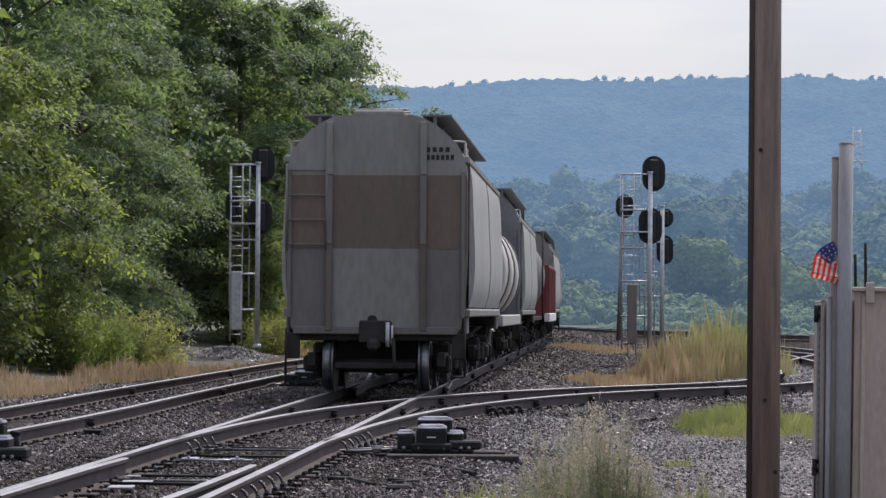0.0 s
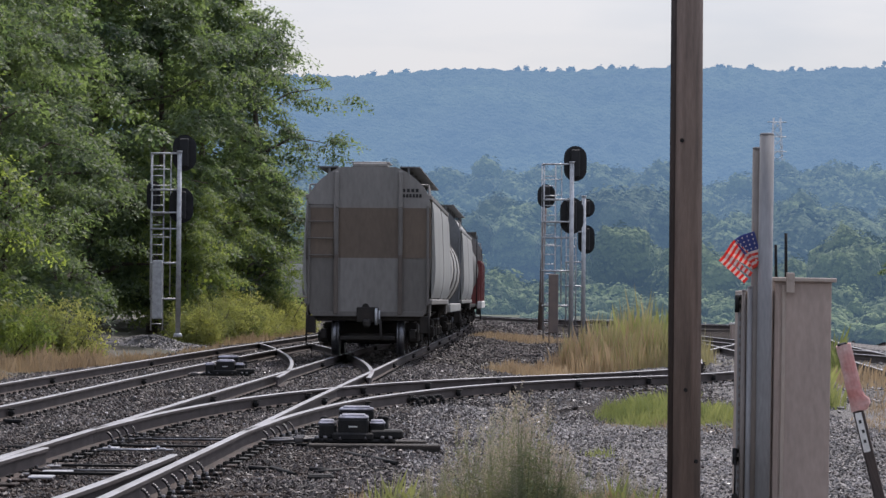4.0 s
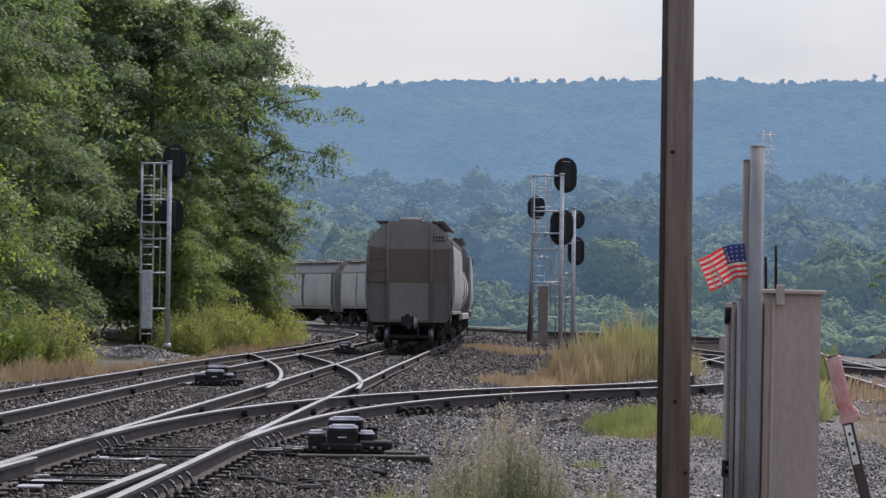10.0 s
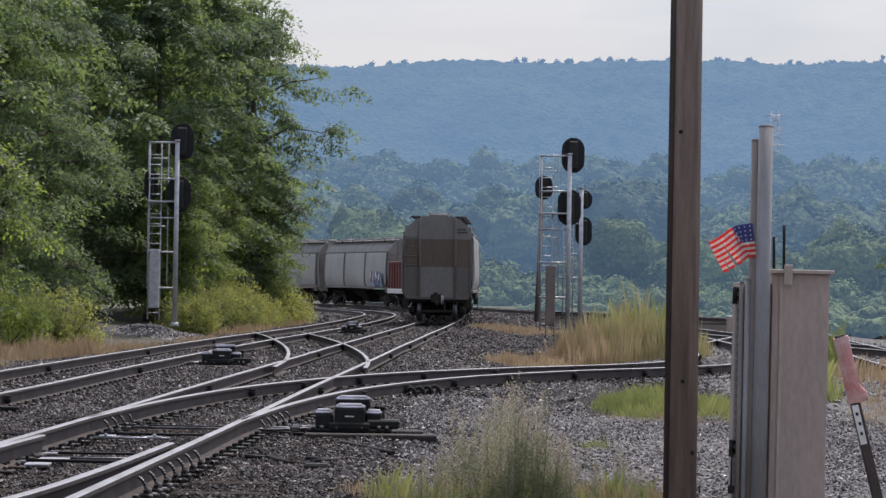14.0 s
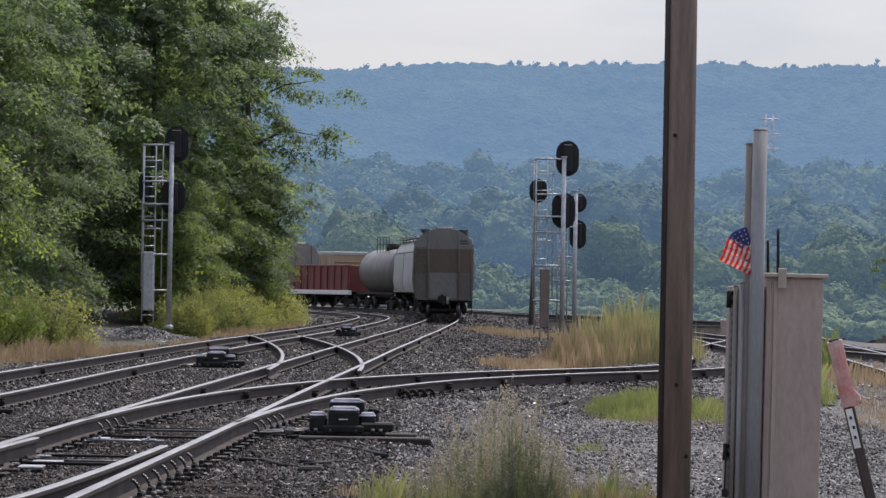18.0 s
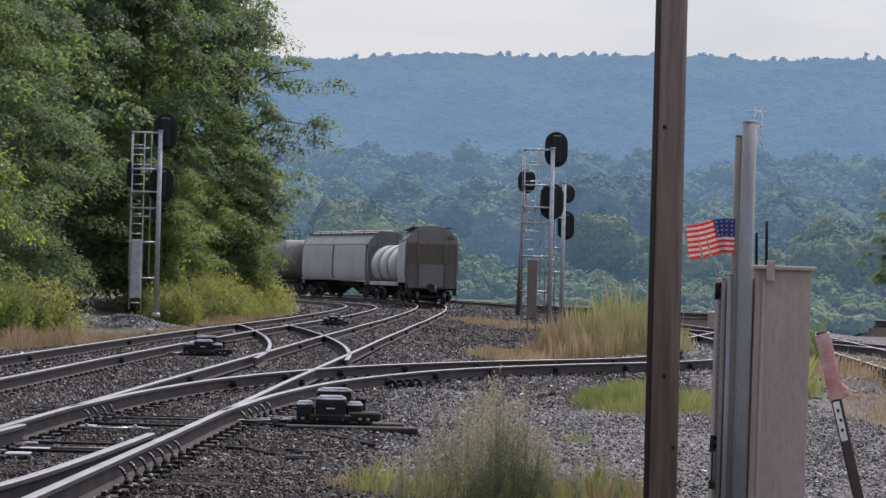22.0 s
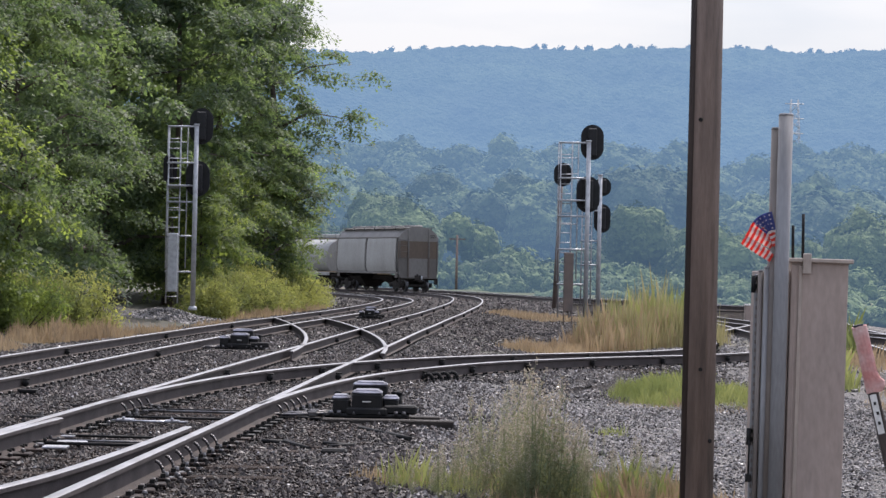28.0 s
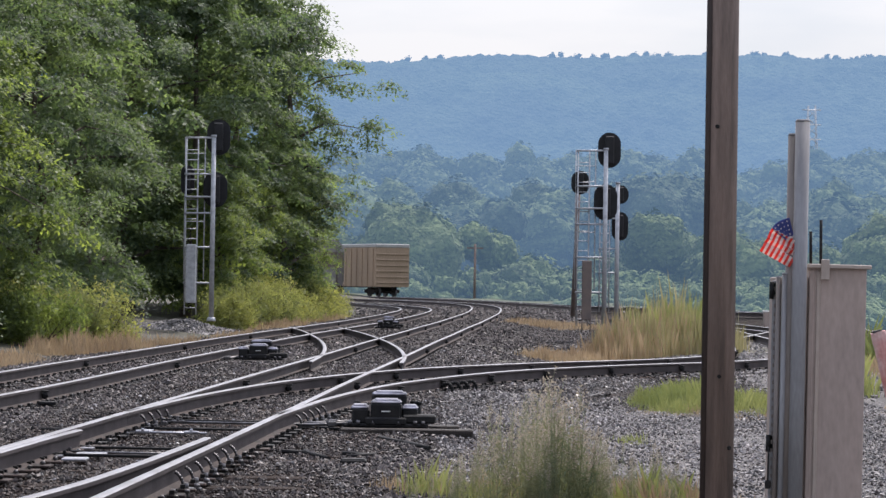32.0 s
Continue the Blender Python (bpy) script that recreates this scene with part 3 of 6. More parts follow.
def track(name, label, line, ties=(0, 0), clips=(0, 0, 3.0), plates=(0, 0), rails=(True, True)):
    t = thing(name, label, "railway track", kind="structure")
    for side, on in zip((-1, 1), rails):
        if on:
            r = new("rail", rail_mesh("rail", beside(line, side * 0.755)))
            r.parent = t
    tan = np.gradient(line, axis=0)
    rng = random.Random(len(line))
    last, last_clip = -9.0, -9.0
    s = np.concatenate([[0], np.cumsum(np.hypot(*np.diff(line, axis=0).T))])
    for i in range(len(line)):
        x, y = line[i]
        h = math.degrees(math.atan2(tan[i][0], tan[i][1]))
        if ties[0] < y < ties[1] and s[i] - last > 0.49:
            last = s[i]
            z = float(rail_height(y)) - (0.298 if name == "track_2" else 0.285) + rng.uniform(-0.02, 0.008)
            shared("tie", long_tie if name == "track_2" and y < 32 else tie_mesh, t, pose(x + rng.uniform(-0.05, 0.05), y, z, rng.uniform(-3, 3), rng.uniform(-0.5, 0.5), -h + rng.uniform(-2.5, 2.5)))
            if plates[0] < y < plates[1]:
                for side in (-0.755, 0.755):
                    px, py = beside(line, side)[i]
                    shared("tie_plate", plate_mesh, t, pose(px, py, float(rail_height(y)) - 0.183, 0, 0, -h))
        if clips[0] < y < clips[1] and s[i] - last_clip > clips[2]:
            last_clip = s[i]
            for side in (-0.755, 0.755):
                px, py = beside(line, side + (0.06 if side > 0 else 0.06))[i]
                shared("rail_brace", clip_mesh, t, pose(px, py, float(rail_height(y)), 0, 0, -h))
    return t


track("track_1", "far curving main track with rusty-sided rails", LINE_A, (20, 70), (30, 110, 11.0), (24, 60))
track("track_2", "main track under the train, worn bright rail heads", LINE_B, (8, 80), (34, 120, 9.0), (10, 60))
track("track_3", "branch track curving away to the side", LINE_C, (26, 58), (33, 60, 2.2), (26, 55))
track("track_4", "distant curving track behind the signals", LINE_D)
track("track_5", "short track crossing the branch at a diamond", LINE_E)
track("track_8", "pale outer track beyond the diamond", LINE_F)
# crossover between the two mains, and the blades of the near switch
track("track_6", "crossover with tight curved closure rails between the mains", smooth_line(
    [(-4.35, 76), (-3.7, 71), (-3.05, 65), (-2.45, 58.5), (-2.0, 52), (-1.75, 46), (-1.72, 42)]))
blade = thing("track_7", "ground-down switch blades lying inside the stock rails", "railway track", kind="structure")
for pts in ([(-2.62, 14.6), (-2.42, 16.1), (-2.27, 18.0), (-2.14, 20.2), (-2.08, 21.4)], [(-3.5, 17.5), (-3.37, 20.6), (-3.27, 22.2)]):
    r = new("switch_blade", rail_mesh("switch_blade", smooth_line(pts, 0.3), -0.006))
    r.parent = blade

# ---- trees, shrubs and grass ----


def leaf_quads(centres, per, spread, size, seed, lie=0.5, slim=0.6, face=None):
    """Small pointed leaves round each centre."""
    rng = np.random.default_rng(seed)
    c = np.repeat(np.asarray(centres, float), per, 0)
    n = len(c)
    p = c + rng.normal(size=(n, 3)) * np.asarray(spread)
    up = rng.normal(size=(n, 3)) * (1 - lie) + np.array([0, 0, lie])
    if face is not None:
        up = np.repeat(np.asarray(face, float), per, 0) + rng.normal(size=(n, 3)) * 0.32
    a = np.cross(up, rng.normal(size=(n, 3)))
    a /= np.linalg.norm(a, axis=1)[:, None] + 1e-9
    b = np.cross(up, a)
    b /= np.linalg.norm(b, axis=1)[:, None] + 1e-9
    s = size * rng.uniform(0.6, 1.35, (n, 1))
    droop = np.array([0, 0, -0.35])
    v = np.stack([p - a * s, p + b * s * slim, p + a * s + droop * s, p - b * s * slim], 1).reshape(-1, 3)
    return v, np.arange(4 * n).reshape(-1, 4)


def limbs(bm, base, height, radius, rng, reach, profile):
    """A tapered trunk with forking limbs; returns the limb ends."""
    tips = []
    p, r = Vector(base), radius
    steps = len(profile)
    for i, wide in enumerate(profile):
        q = p + Vector((rng.uniform(-0.3, 0.3), rng.uniform(-0.3, 0.3), height * 0.86 / steps))
        rod(bm, p, q, r, r * 0.84, 7)
        turn = rng.uniform(0, 6.28)
        for k in range(3):
            ang = turn + 2.09 * k + rng.uniform(-0.5, 0.5)
            out = reach * wide * rng.uniform(0.7, 1.05)
            mid = q + Vector((math.cos(ang) * out * 0.5, math.sin(ang) * out * 0.5, out * 0.28))
            end = q + Vector((math.cos(ang) * out, math.sin(ang) * out, out * rng.uniform(0.0, 0.45)))
            rod(bm, q, mid, r * 0.45, r * 0.3, 5)
            rod(bm, mid, end, r * 0.3, r * 0.1, 5)
            tips += [(mid.lerp(end, 0.1), ang), (mid.lerp(end, 0.6), ang), (end, ang)]
        p, r = q, r * 0.84
    tips.append((p, 0.0))
    return tips


def spray_pads(spots, per, leaf, seed):
    """Leaves in flat drooping pads with fingered edges: each spot is a centre, the way outwards and a radius."""
    rng = np.random.default_rng(seed)
    vs = []
    for centre, ang, radius in spots:
        th, r = rng.uniform(0, 2 * np.pi, per), rng.random(per) ** 0.55
        lobe = 1 + 0.28 * np.sin(5 * th + rng.uniform(0, 6)) + 0.2 * np.sin(8 * th + rng.uniform(0, 6))
        x, y = np.cos(th) * r * lobe * radius, np.sin(th) * r * lobe * radius
        out = np.array([math.cos(ang), math.sin(ang)])
        along = x * out[0] + y * out[1]
        z = -0.5 * radius * r ** 2 - 0.22 * along + rng.normal(0, 0.07 * radius, per) - np.abs(rng.normal(0, 0.16, per)) * radius
        p = np.stack([x, y, z], 1) + np.asarray(centre)
        up = np.stack([x / radius * 0.75 + 0.22 * out[0], y / radius * 0.75 + 0.22 * out[1], np.full(per, 0.8)], 1) + rng.normal(size=(per, 3)) * 0.24
        a = np.stack([np.cos(th), np.sin(th), np.full(per, -0.5)], 1) + rng.normal(size=(per, 3)) * 0.55
        b = np.cross(up, a)
        b /= np.linalg.norm(b, axis=1)[:, None] + 1e-9
        a /= np.linalg.norm(a, axis=1)[:, None] + 1e-9
        k = leaf * rng.uniform(0.6, 1.35, (per, 1))
        vs.append(np.stack([p - a * k, p + b * k * 0.5, p + a * k, p - b * k * 0.5], 1).reshape(-1, 3))
    v = np.vstack(vs)
    return v, np.arange(len(v)).reshape(-1, 4)


ROUND = (0.7, 0.9, 1.0, 1.0, 0.9, 0.7, 0.42)


def tree(name, label, m, height, reach, seed, mat="leaf_a", leaf=0.064, pads=2, per=310, size=0.82, profile=ROUND, category="tree", group=""):
    rng = random.Random(seed)
    t = thing(name, label, category, m, group)
    bm = bmesh.new()
    tips = limbs(bm, (0, 0, -0.3), height, 0.016 * height, rng, reach, profile)
    part("trunk", bm, M["bark"], t)
    spots, inner = [], []
    for tip, ang in tips:
        for _ in range(pads):
            q = tip + Vector((rng.gauss(0, 0.75), rng.gauss(0, 0.75), rng.uniform(-1.0, 0.9))) * size
            if q.z > 0.4:
                spots.append((q[:], math.atan2(q.y, q.x), size * rng.uniform(0.65, 1.25)))
        inner.append((tip.x * 0.3, tip.y * 0.35, tip.z - 0.5))
    v, f = spray_pads(spots, per, leaf, seed)
    v2, f2 = leaf_quads(inner, 24, (0.42, 0.42, 0.5), 0.15, seed + 1)
    crown = new("crown", sheet("crown", np.vstack([v, v2]), np.vstack([f, f2 + len(v)]), M[mat]))
    crown.parent = t
    return t


woods = [tree("tree", "tall leafy broadleaf tree beside the tracks, dense dark green crown", pose(-12.5, 62, 0.2), 13.5, 3.5, 11, group="trees along the line"),
         tree("tree", "tall broadleaf tree with drooping sprays of fine leaves", pose(-9.5, 103, 0.3), 15.2, 3.1, 23, leaf=0.085, group="trees along the line"),
         tree("tree", "middle-sized broadleaf tree, bright yellow-green crown", pose(-11.4, 56, 0.1), 8.0, 2.4, 35, "leaf_b", leaf=0.06, per=230, size=0.65, group="trees along the line")]
woods.append(tree("tree", "airy broadleaf tree with long sprays of leaves over the curve", pose(-8.1, 111, 0.3), 15.4, 3.3, 52, leaf=0.085, pads=3, per=190, size=0.78,
                  profile=(0.66, 0.76, 0.84, 0.96, 0.96, 0.8, 0.45), group="trees along the line"))
plan = [(3, -8.7, 117, 0.95, 140), (0, -15.5, 68, 1.15, 40), (0, -12.3, 84, 0.95, 95), (1, -13.5, 80, 1.2, 220), (0, -12.8, 95, 1.2, 300),
        (1, -10.4, 96, 0.95, 15), (0, -10.7, 113, 1.08, 75), (1, -14.0, 108, 1.25, 130), (0, -13.0, 124, 1.0, 280),
        (2, -9.0, 99, 0.8, 240), (2, -8.2, 108, 0.8, 310), (2, -7.7, 113, 1.0, 20), (0, -13.4, 56, 0.85, 70), (2, -12.8, 53, 0.9, 155), (0, -11.2, 66, 0.7, 205), (2, -8.9, 93, 0.75, 15),
        (1, -17, 90, 1.3, 90), (0, -17, 102, 1.3, 150), (0, -15.5, 118, 1.25, 210), (2, -15, 72, 1.1, 45), 
        (2, -12, 110, 1.1, 205), (2, -9.4, 124, 0.8, 80), (1, 23.5, 120, 0.5, 10), (2, -11, 128, 0.9, 44)]
for kind, x, y, k, turn in plan:
    c = copy_thing(woods[kind], Matrix())
    c.matrix_basis = pose(x, y, 0.2, 0, 0, turn) @ Matrix.Scale(k, 4)


def shrub(label, m, height, radius, seed, mat):
    rng = random.Random(seed)
    t = thing("shrub", label, "shrub", m, "shrubs under the trees")
    bm = bmesh.new()
    centres = []
    for _ in range(16):
        a, r = rng.uniform(0, 6.28), radius * math.sqrt(rng.random())
        top = Vector((math.cos(a) * r, math.sin(a) * r, height * rng.uniform(0.45, 1.0) * (1 - 0.4 * r / radius)))
        rod(bm, (top.x * 0.3, top.y * 0.3, -0.1), top, 0.02, 0.006, 4)
        for _ in range(26):
            centres.append((top.x * rng.uniform(0.4, 1.1) + rng.gauss(0, 0.16), top.y * rng.uniform(0.4, 1.1) + rng.gauss(0, 0.16), top.z * rng.uniform(0.08, 1.02)))
    part("stem", bm, M["bark"], t)
    v, f = leaf_quads(centres, 26, (0.12, 0.12, 0.12), 0.046, seed, 0.25, 0.4)
    crown = new("foliage", sheet("foliage", v, f, M[mat]))
    crown.parent = t
    return t


bush = [shrub("low green shrub at the foot of the trees", pose(-9.6, 57, 0), 1.5, 1.2, 3, "leaf_b"),
        shrub("grey-green brushy shrub beside the signal", pose(-7.6, 92, 0), 1.9, 1.2, 4, "scrub")]
for kind, x, y, k in [(1, -10.8, 59, 1.2), (1, -8.9, 60.5, 1.05), (1, -9.9, 61.5, 0.9), (1, -7.3, 97, 1.2), (1, -6.9, 103, 1.1), (1, -6.6, 109, 1.3),
                      (1, -8.0, 88, 1.0), (1, -8.2, 100, 1.5), (1, -7.4, 112, 1.5), (1, -6.6, 117, 1.2), (0, -7.8, 121, 1.4), (0, -12.4, 56, 1.3)]:
    c = copy_thing(bush[kind], Matrix())
    c.matrix_basis = pose(x, y, float(bed_height(np.float64(x), np.float64(y))) - 0.05, 0, 0, x * 97 % 360) @ Matrix.Scale(k, 4)


def blades(name, label, mat, patches, seed, lean=0.13):
    """Upright blades in oval patches: x, y, half width, half depth, height, count, blade width."""
    rng = np.random.default_rng(seed)
    vs = []
    for x, y, rx, ry, h, n, w in patches:
        k = max(6, n // 3)
        r, a = np.sqrt(rng.random(k)), rng.uniform(0, 2 * np.pi, k)
        pick = rng.integers(0, k, n)
        fall = rng.uniform(0.6, 1.0, k)[pick]
        r, a = r[pick], a[pick]
        px = x + rx * r * np.cos(a) + rng.normal(0, 0.05 + 0.04 * rx, n)
        py = y + ry * r * np.sin(a) + rng.normal(0, 0.05 + 0.05 * ry, n)
        pz = bed_height(px, py) - 0.03
        tuft = 0.75 + 0.25 * np.sin(px * 5.1 + 1.3) * np.sin(px * 11.7 + py * 0.9)
        hh = h * rng.uniform(0.2, 1.0, n) ** 0.8 * (1 - 0.4 * r ** 3) * tuft * fall * 1.25
        th = rng.uniform(0, np.pi, n)
        ex, ey = np.cos(th) * w, np.sin(th) * w
        lx, ly = rng.normal(0, lean, n) * hh, rng.normal(0, lean, n) * hh
        b0 = np.stack([px - ex, py - ey, pz], 1)
        b1 = np.stack([px + ex, py + ey, pz], 1)
        m1 = np.stack([px + ex * 0.8 + lx * 0.35, py + ey * 0.8 + ly * 0.35, pz + hh * 0.6], 1)
        tip = np.stack([px + lx, py + ly, pz + hh], 1)
        vs.append(np.stack([b0, b1, m1, tip], 1).reshape(-1, 3))
    v = np.vstack(vs)
    return tagged(new(name, sheet(name, v, np.arange(len(v)).reshape(-1, 4), M[mat])), label, "grass", kind="stuff")


blades("tall_grass", "stand of golden-green tall grass behind the branch track", "gold",
       [(4.2, 60, 0.95, 3.0, 1.2, 4200, 0.0045), (5.3, 61, 0.8, 3.0, 1.3, 4200, 0.0045), (4.7, 66, 0.85, 4, 1.4, 3000, 0.006), (6.3, 65, 0.8, 5, 1.3, 2400, 0.006), (5.6, 67, 0.6, 3, 1.9, 700, 0.005), (4.6, 63, 1.2, 4, 1.85, 260, 0.006)], 1, 0.065)
blades("tall_grass", "dead tan stalks among the tall golden grass", "dry",
       [(3.9, 59.5, 1.0, 3.0, 1.2, 1900, 0.006), (5.0, 61, 1.0, 3.0, 1.2, 1300, 0.006), (4.6, 64, 1.2, 4, 1.6, 420, 0.007), (3.2, 59, 0.6, 2.0, 0.45, 700, 0.006)], 41, 0.1)
blades("green_grass", "green upright stalks behind the golden grass", "fresh",
       [(5.6, 63, 0.9, 4, 1.7, 1500, 0.006), (4.9, 65, 1.0, 3, 1.6, 700, 0.006)], 42, 0.08)
blades("dry_grass", "low dry tan grass on the verge", "dry",
       [(-8.1, 56, 1.3, 3.5, 0.6, 3400, 0.008), (-9.3, 46, 1.6, 5.0, 0.45, 4200, 0.007), (-11.5, 50, 1.6, 5.0, 0.6, 2600, 0.008), (-8.9, 62, 0.8, 5, 0.7, 1500, 0.012), (-6.5, 72, 0.5, 6, 0.3, 600, 0.012), (-6.9, 61, 0.6, 3, 0.35, 700, 0.012), (-6.7, 92, 1.1, 6, 0.5, 1800, 0.015), (-5.8, 108, 0.9, 10, 0.45, 1500, 0.015), (2.4, 57.5, 1.0, 2.4, 0.4, 2600, 0.012),
        (3.8, 104, 2.0, 7, 0.35, 2600, 0.015), (3.0, 33.6, 0.7, 0.9, 0.16, 900, 0.004), (0.95, 19.2, 0.9, 0.9, 0.3, 2200, 0.003), (1.6, 18.4, 0.5, 0.5, 0.36, 1700, 0.003), (1.0, 17.8, 0.6, 0.4, 0.25, 1000, 0.003), (-0.2, 18.9, 0.4, 0.5, 0.18, 500, 0.004), (4.0, 33.5, 1.3, 1.2, 0.12, 900, 0.008), (8.5, 47, 1.5, 4, 0.5, 1600, 0.008), (6.6, 33, 0.9, 3.5, 0.22, 1800, 0.004), (9.6, 44, 1.6, 4, 0.4, 1800, 0.006), (7.4, 38, 0.8, 3, 0.3, 1200, 0.004)], 2)
blades("green_grass", "tufts of fresh green grass on the gravel", "fresh",
       [(2.85, 35.5, 0.42, 2.4, 0.36, 3000, 0.0024), (3.4, 36.5, 0.5, 2.6, 0.48, 2800, 0.0024), (4.1, 36, 0.6, 2.6, 0.36, 2400, 0.0024), (8.2, 52, 0.16, 2, 1.1, 500, 0.008), (-0.02, 19.0, 0.1, 0.2, 0.32, 16, 0.008), (0.15, 18.8, 0.3, 0.3, 0.3, 160, 0.005), (0.9, 18.6, 0.5, 0.4, 0.4, 420, 0.0035), (1.5, 18.6, 0.4, 0.4, 0.42, 420, 0.0035), (-0.1, 18.6, 0.3, 0.4, 0.42, 200, 0.004), (1.85, 27.2, 0.12, 0.4, 0.2, 160, 0.006), (6.4, 43, 0.35, 3, 0.9, 900, 0.01)], 3, 0.2)

# ---- railway cars ----


def wheelset(parent, y):
    bm = bmesh.new()
    rod(bm, (-0.85, 0, 0), (0.85, 0, 0), 0.08, n=10)
    for s in (-1, 1):
        rod(bm, (s * 0.69, 0, 0), (s * 0.83, 0, 0), 0.42, n=28, slot=1)
        rod(bm, (s * 0.66, 0, 0), (s * 0.69, 0, 0), 0.445, n=28, slot=1)
        rod(bm, (s * 0.83, 0, 0), (s * 0.845, 0, 0), 0.33, n=20)
        for k in range(4):
            box(bm, (s * 0.848, math.cos(k * 1.571) * 0.2, math.sin(k * 1.571) * 0.2), (0.02, 0.07, 0.07))
    w = part("wheelset", bm, [M["under"], M["tread"]], parent)
    w.location = (0, y, 0.445)
    return w


def truck(car, y):
    bm = bmesh.new()
    for s in (-1, 1):
        extrude(bm, [(s * 0.95, 0.42), (s * 1.07, 0.42), (s * 1.07, 0.62), (s * 0.95, 0.62)][::s], y - 1.2, y + 1.2)
        extrude(bm, [(s * 0.95, 0.22), (s * 1.07, 0.22), (s * 1.07, 0.42), (s * 0.95, 0.42)][::s], y - 0.5, y + 0.5)
        for e in (-0.86, 0.86):
            box(bm, (s * 1.03, y + e, 0.445), (0.26, 0.3, 0.26), bevel=0.04)
        for e in (-0.2, 0, 0.2):
            rod(bm, (s * 1.01, y + e, 0.3), (s * 1.01, y + e, 0.52), 0.07, n=8)
    box(bm, (0, y, 0.62), (2.2, 0.4, 0.3), bevel=0.04)
    for e in (-1.3, 1.3):
        box(bm, (0, y + e, 0.42), (1.25, 0.07, 0.1), bevel=0.02)
    for e in (-1.35, 1.35):
        box(bm, (0, y + e * 0.25, 0.36), (1.3, 0.1, 0.12))
    t = part("truck", bm, M["under"], car)
    return t, [wheelset(t, y - 0.86), wheelset(t, y + 0.86)]


def underframe(car, L, wide=1.45):
    bm = bmesh.new()
    box(bm, (0, L / 2, 0.95), (0.5, L - 1.2, 0.35), bevel=0.02)
    for y in (0.75, L - 0.75):
        box(bm, (0, y + (0.12 if y < 2 else -0.12), 0.92), (2 * wide - 0.5, 0.2, 0.22), bevel=0.02)
    part("underframe", bm, M["under"], car)
    for y, s in ((0.0, 1), (L, -1)):
        bm = bmesh.new()
        box(bm, (0, y + s * 0.45, 0.77), (0.16, 0.7, 0.16), bevel=0.03)
        box(bm, (0.02, y + s * 0.1, 0.75), (0.15, 0.2, 0.17), bevel=0.04)
        rod(bm, (0.3, y + s * 0.4, 0.85), (0.34, y + s * 0.2, 0.4), 0.03, n=6)
        part("coupler", bm, M["under"], car)
    sets = []
    for y in (2.0, L - 2.0):
        sets += truck(car, y)[1]
    return sets


def ladder(car, p, height, wide, turn, mat, name="ladder"):
    bm = bmesh.new()
    m = Matrix.Translation(p) @ Matrix.Rotation(radians(turn), 4, "Z")
    for s in (-0.5, 0.5):
        rod(bm, m @ Vector((s * wide, 0, 0)), m @ Vector((s * wide, 0, height)), 0.022, n=5)
    n = int(height / 0.34)
    for i in range(n + 1):
        z = 0.1 + i * (height - 0.2) / n
        rod(bm, m @ Vector((-0.5 * wide, 0, z)), m @ Vector((0.5 * wide, 0, z)), 0.014, n=5)
    return part(name, bm, mat, car)


def hopper_outline(wide, low, eave, top):
    """Cross section: sides drawn in at the foot, sloping shoulders, flat ridge."""
    h = top - eave
    half = [(wide * 0.93, low), (wide * 0.99, low + 0.7), (wide, low + 0.5 * (eave - low)), (wide * 0.998, eave - 0.35), (wide * 0.985, eave - 0.1),
            (wide * 0.945, eave + 0.16 * h), (wide * 0.87, eave + 0.4 * h), (wide * 0.76, eave + 0.62 * h), (wide * 0.63, eave + 0.82 * h), (wide * 0.5, eave + 0.95 * h), (wide * 0.42, top)]
    return half + [(0, top + 0.02)] + [(-x, z) for x, z in half[::-1]]


def panel_side(bm, s, y0, y1, low, eave, wide, slot=0, bulge=0.19):
    """One curved side sheet between posts."""
    k = 10
    ends = [0, 0, 0.02, 0.35, 0.65, 0.98, 1, 1]
    grid = []
    for i, u in enumerate(ends):
        row = []
        for j in range(k + 1):
            w = j / k
            out = wide + (bulge * (math.sin(math.pi * w ** 0.8) ** 0.7 + 0.12 * math.sin(2.4 * math.pi * w)) if 0 < i < len(ends) - 1 and 0 < w < 1 else 0)
            row.append(bm.verts.new((s * out, y0 + (y1 - y0) * u, low + (eave - low) * w)))
        grid.append(row)
    for i in range(len(ends) - 1):
        for j in range(k):
            f = bm.faces.new((grid[i][j], grid[i + 1][j], grid[i + 1][j + 1], grid[i][j + 1])[::s])
            f.smooth, f.material_index = 0 < i < len(ends) - 2, slot


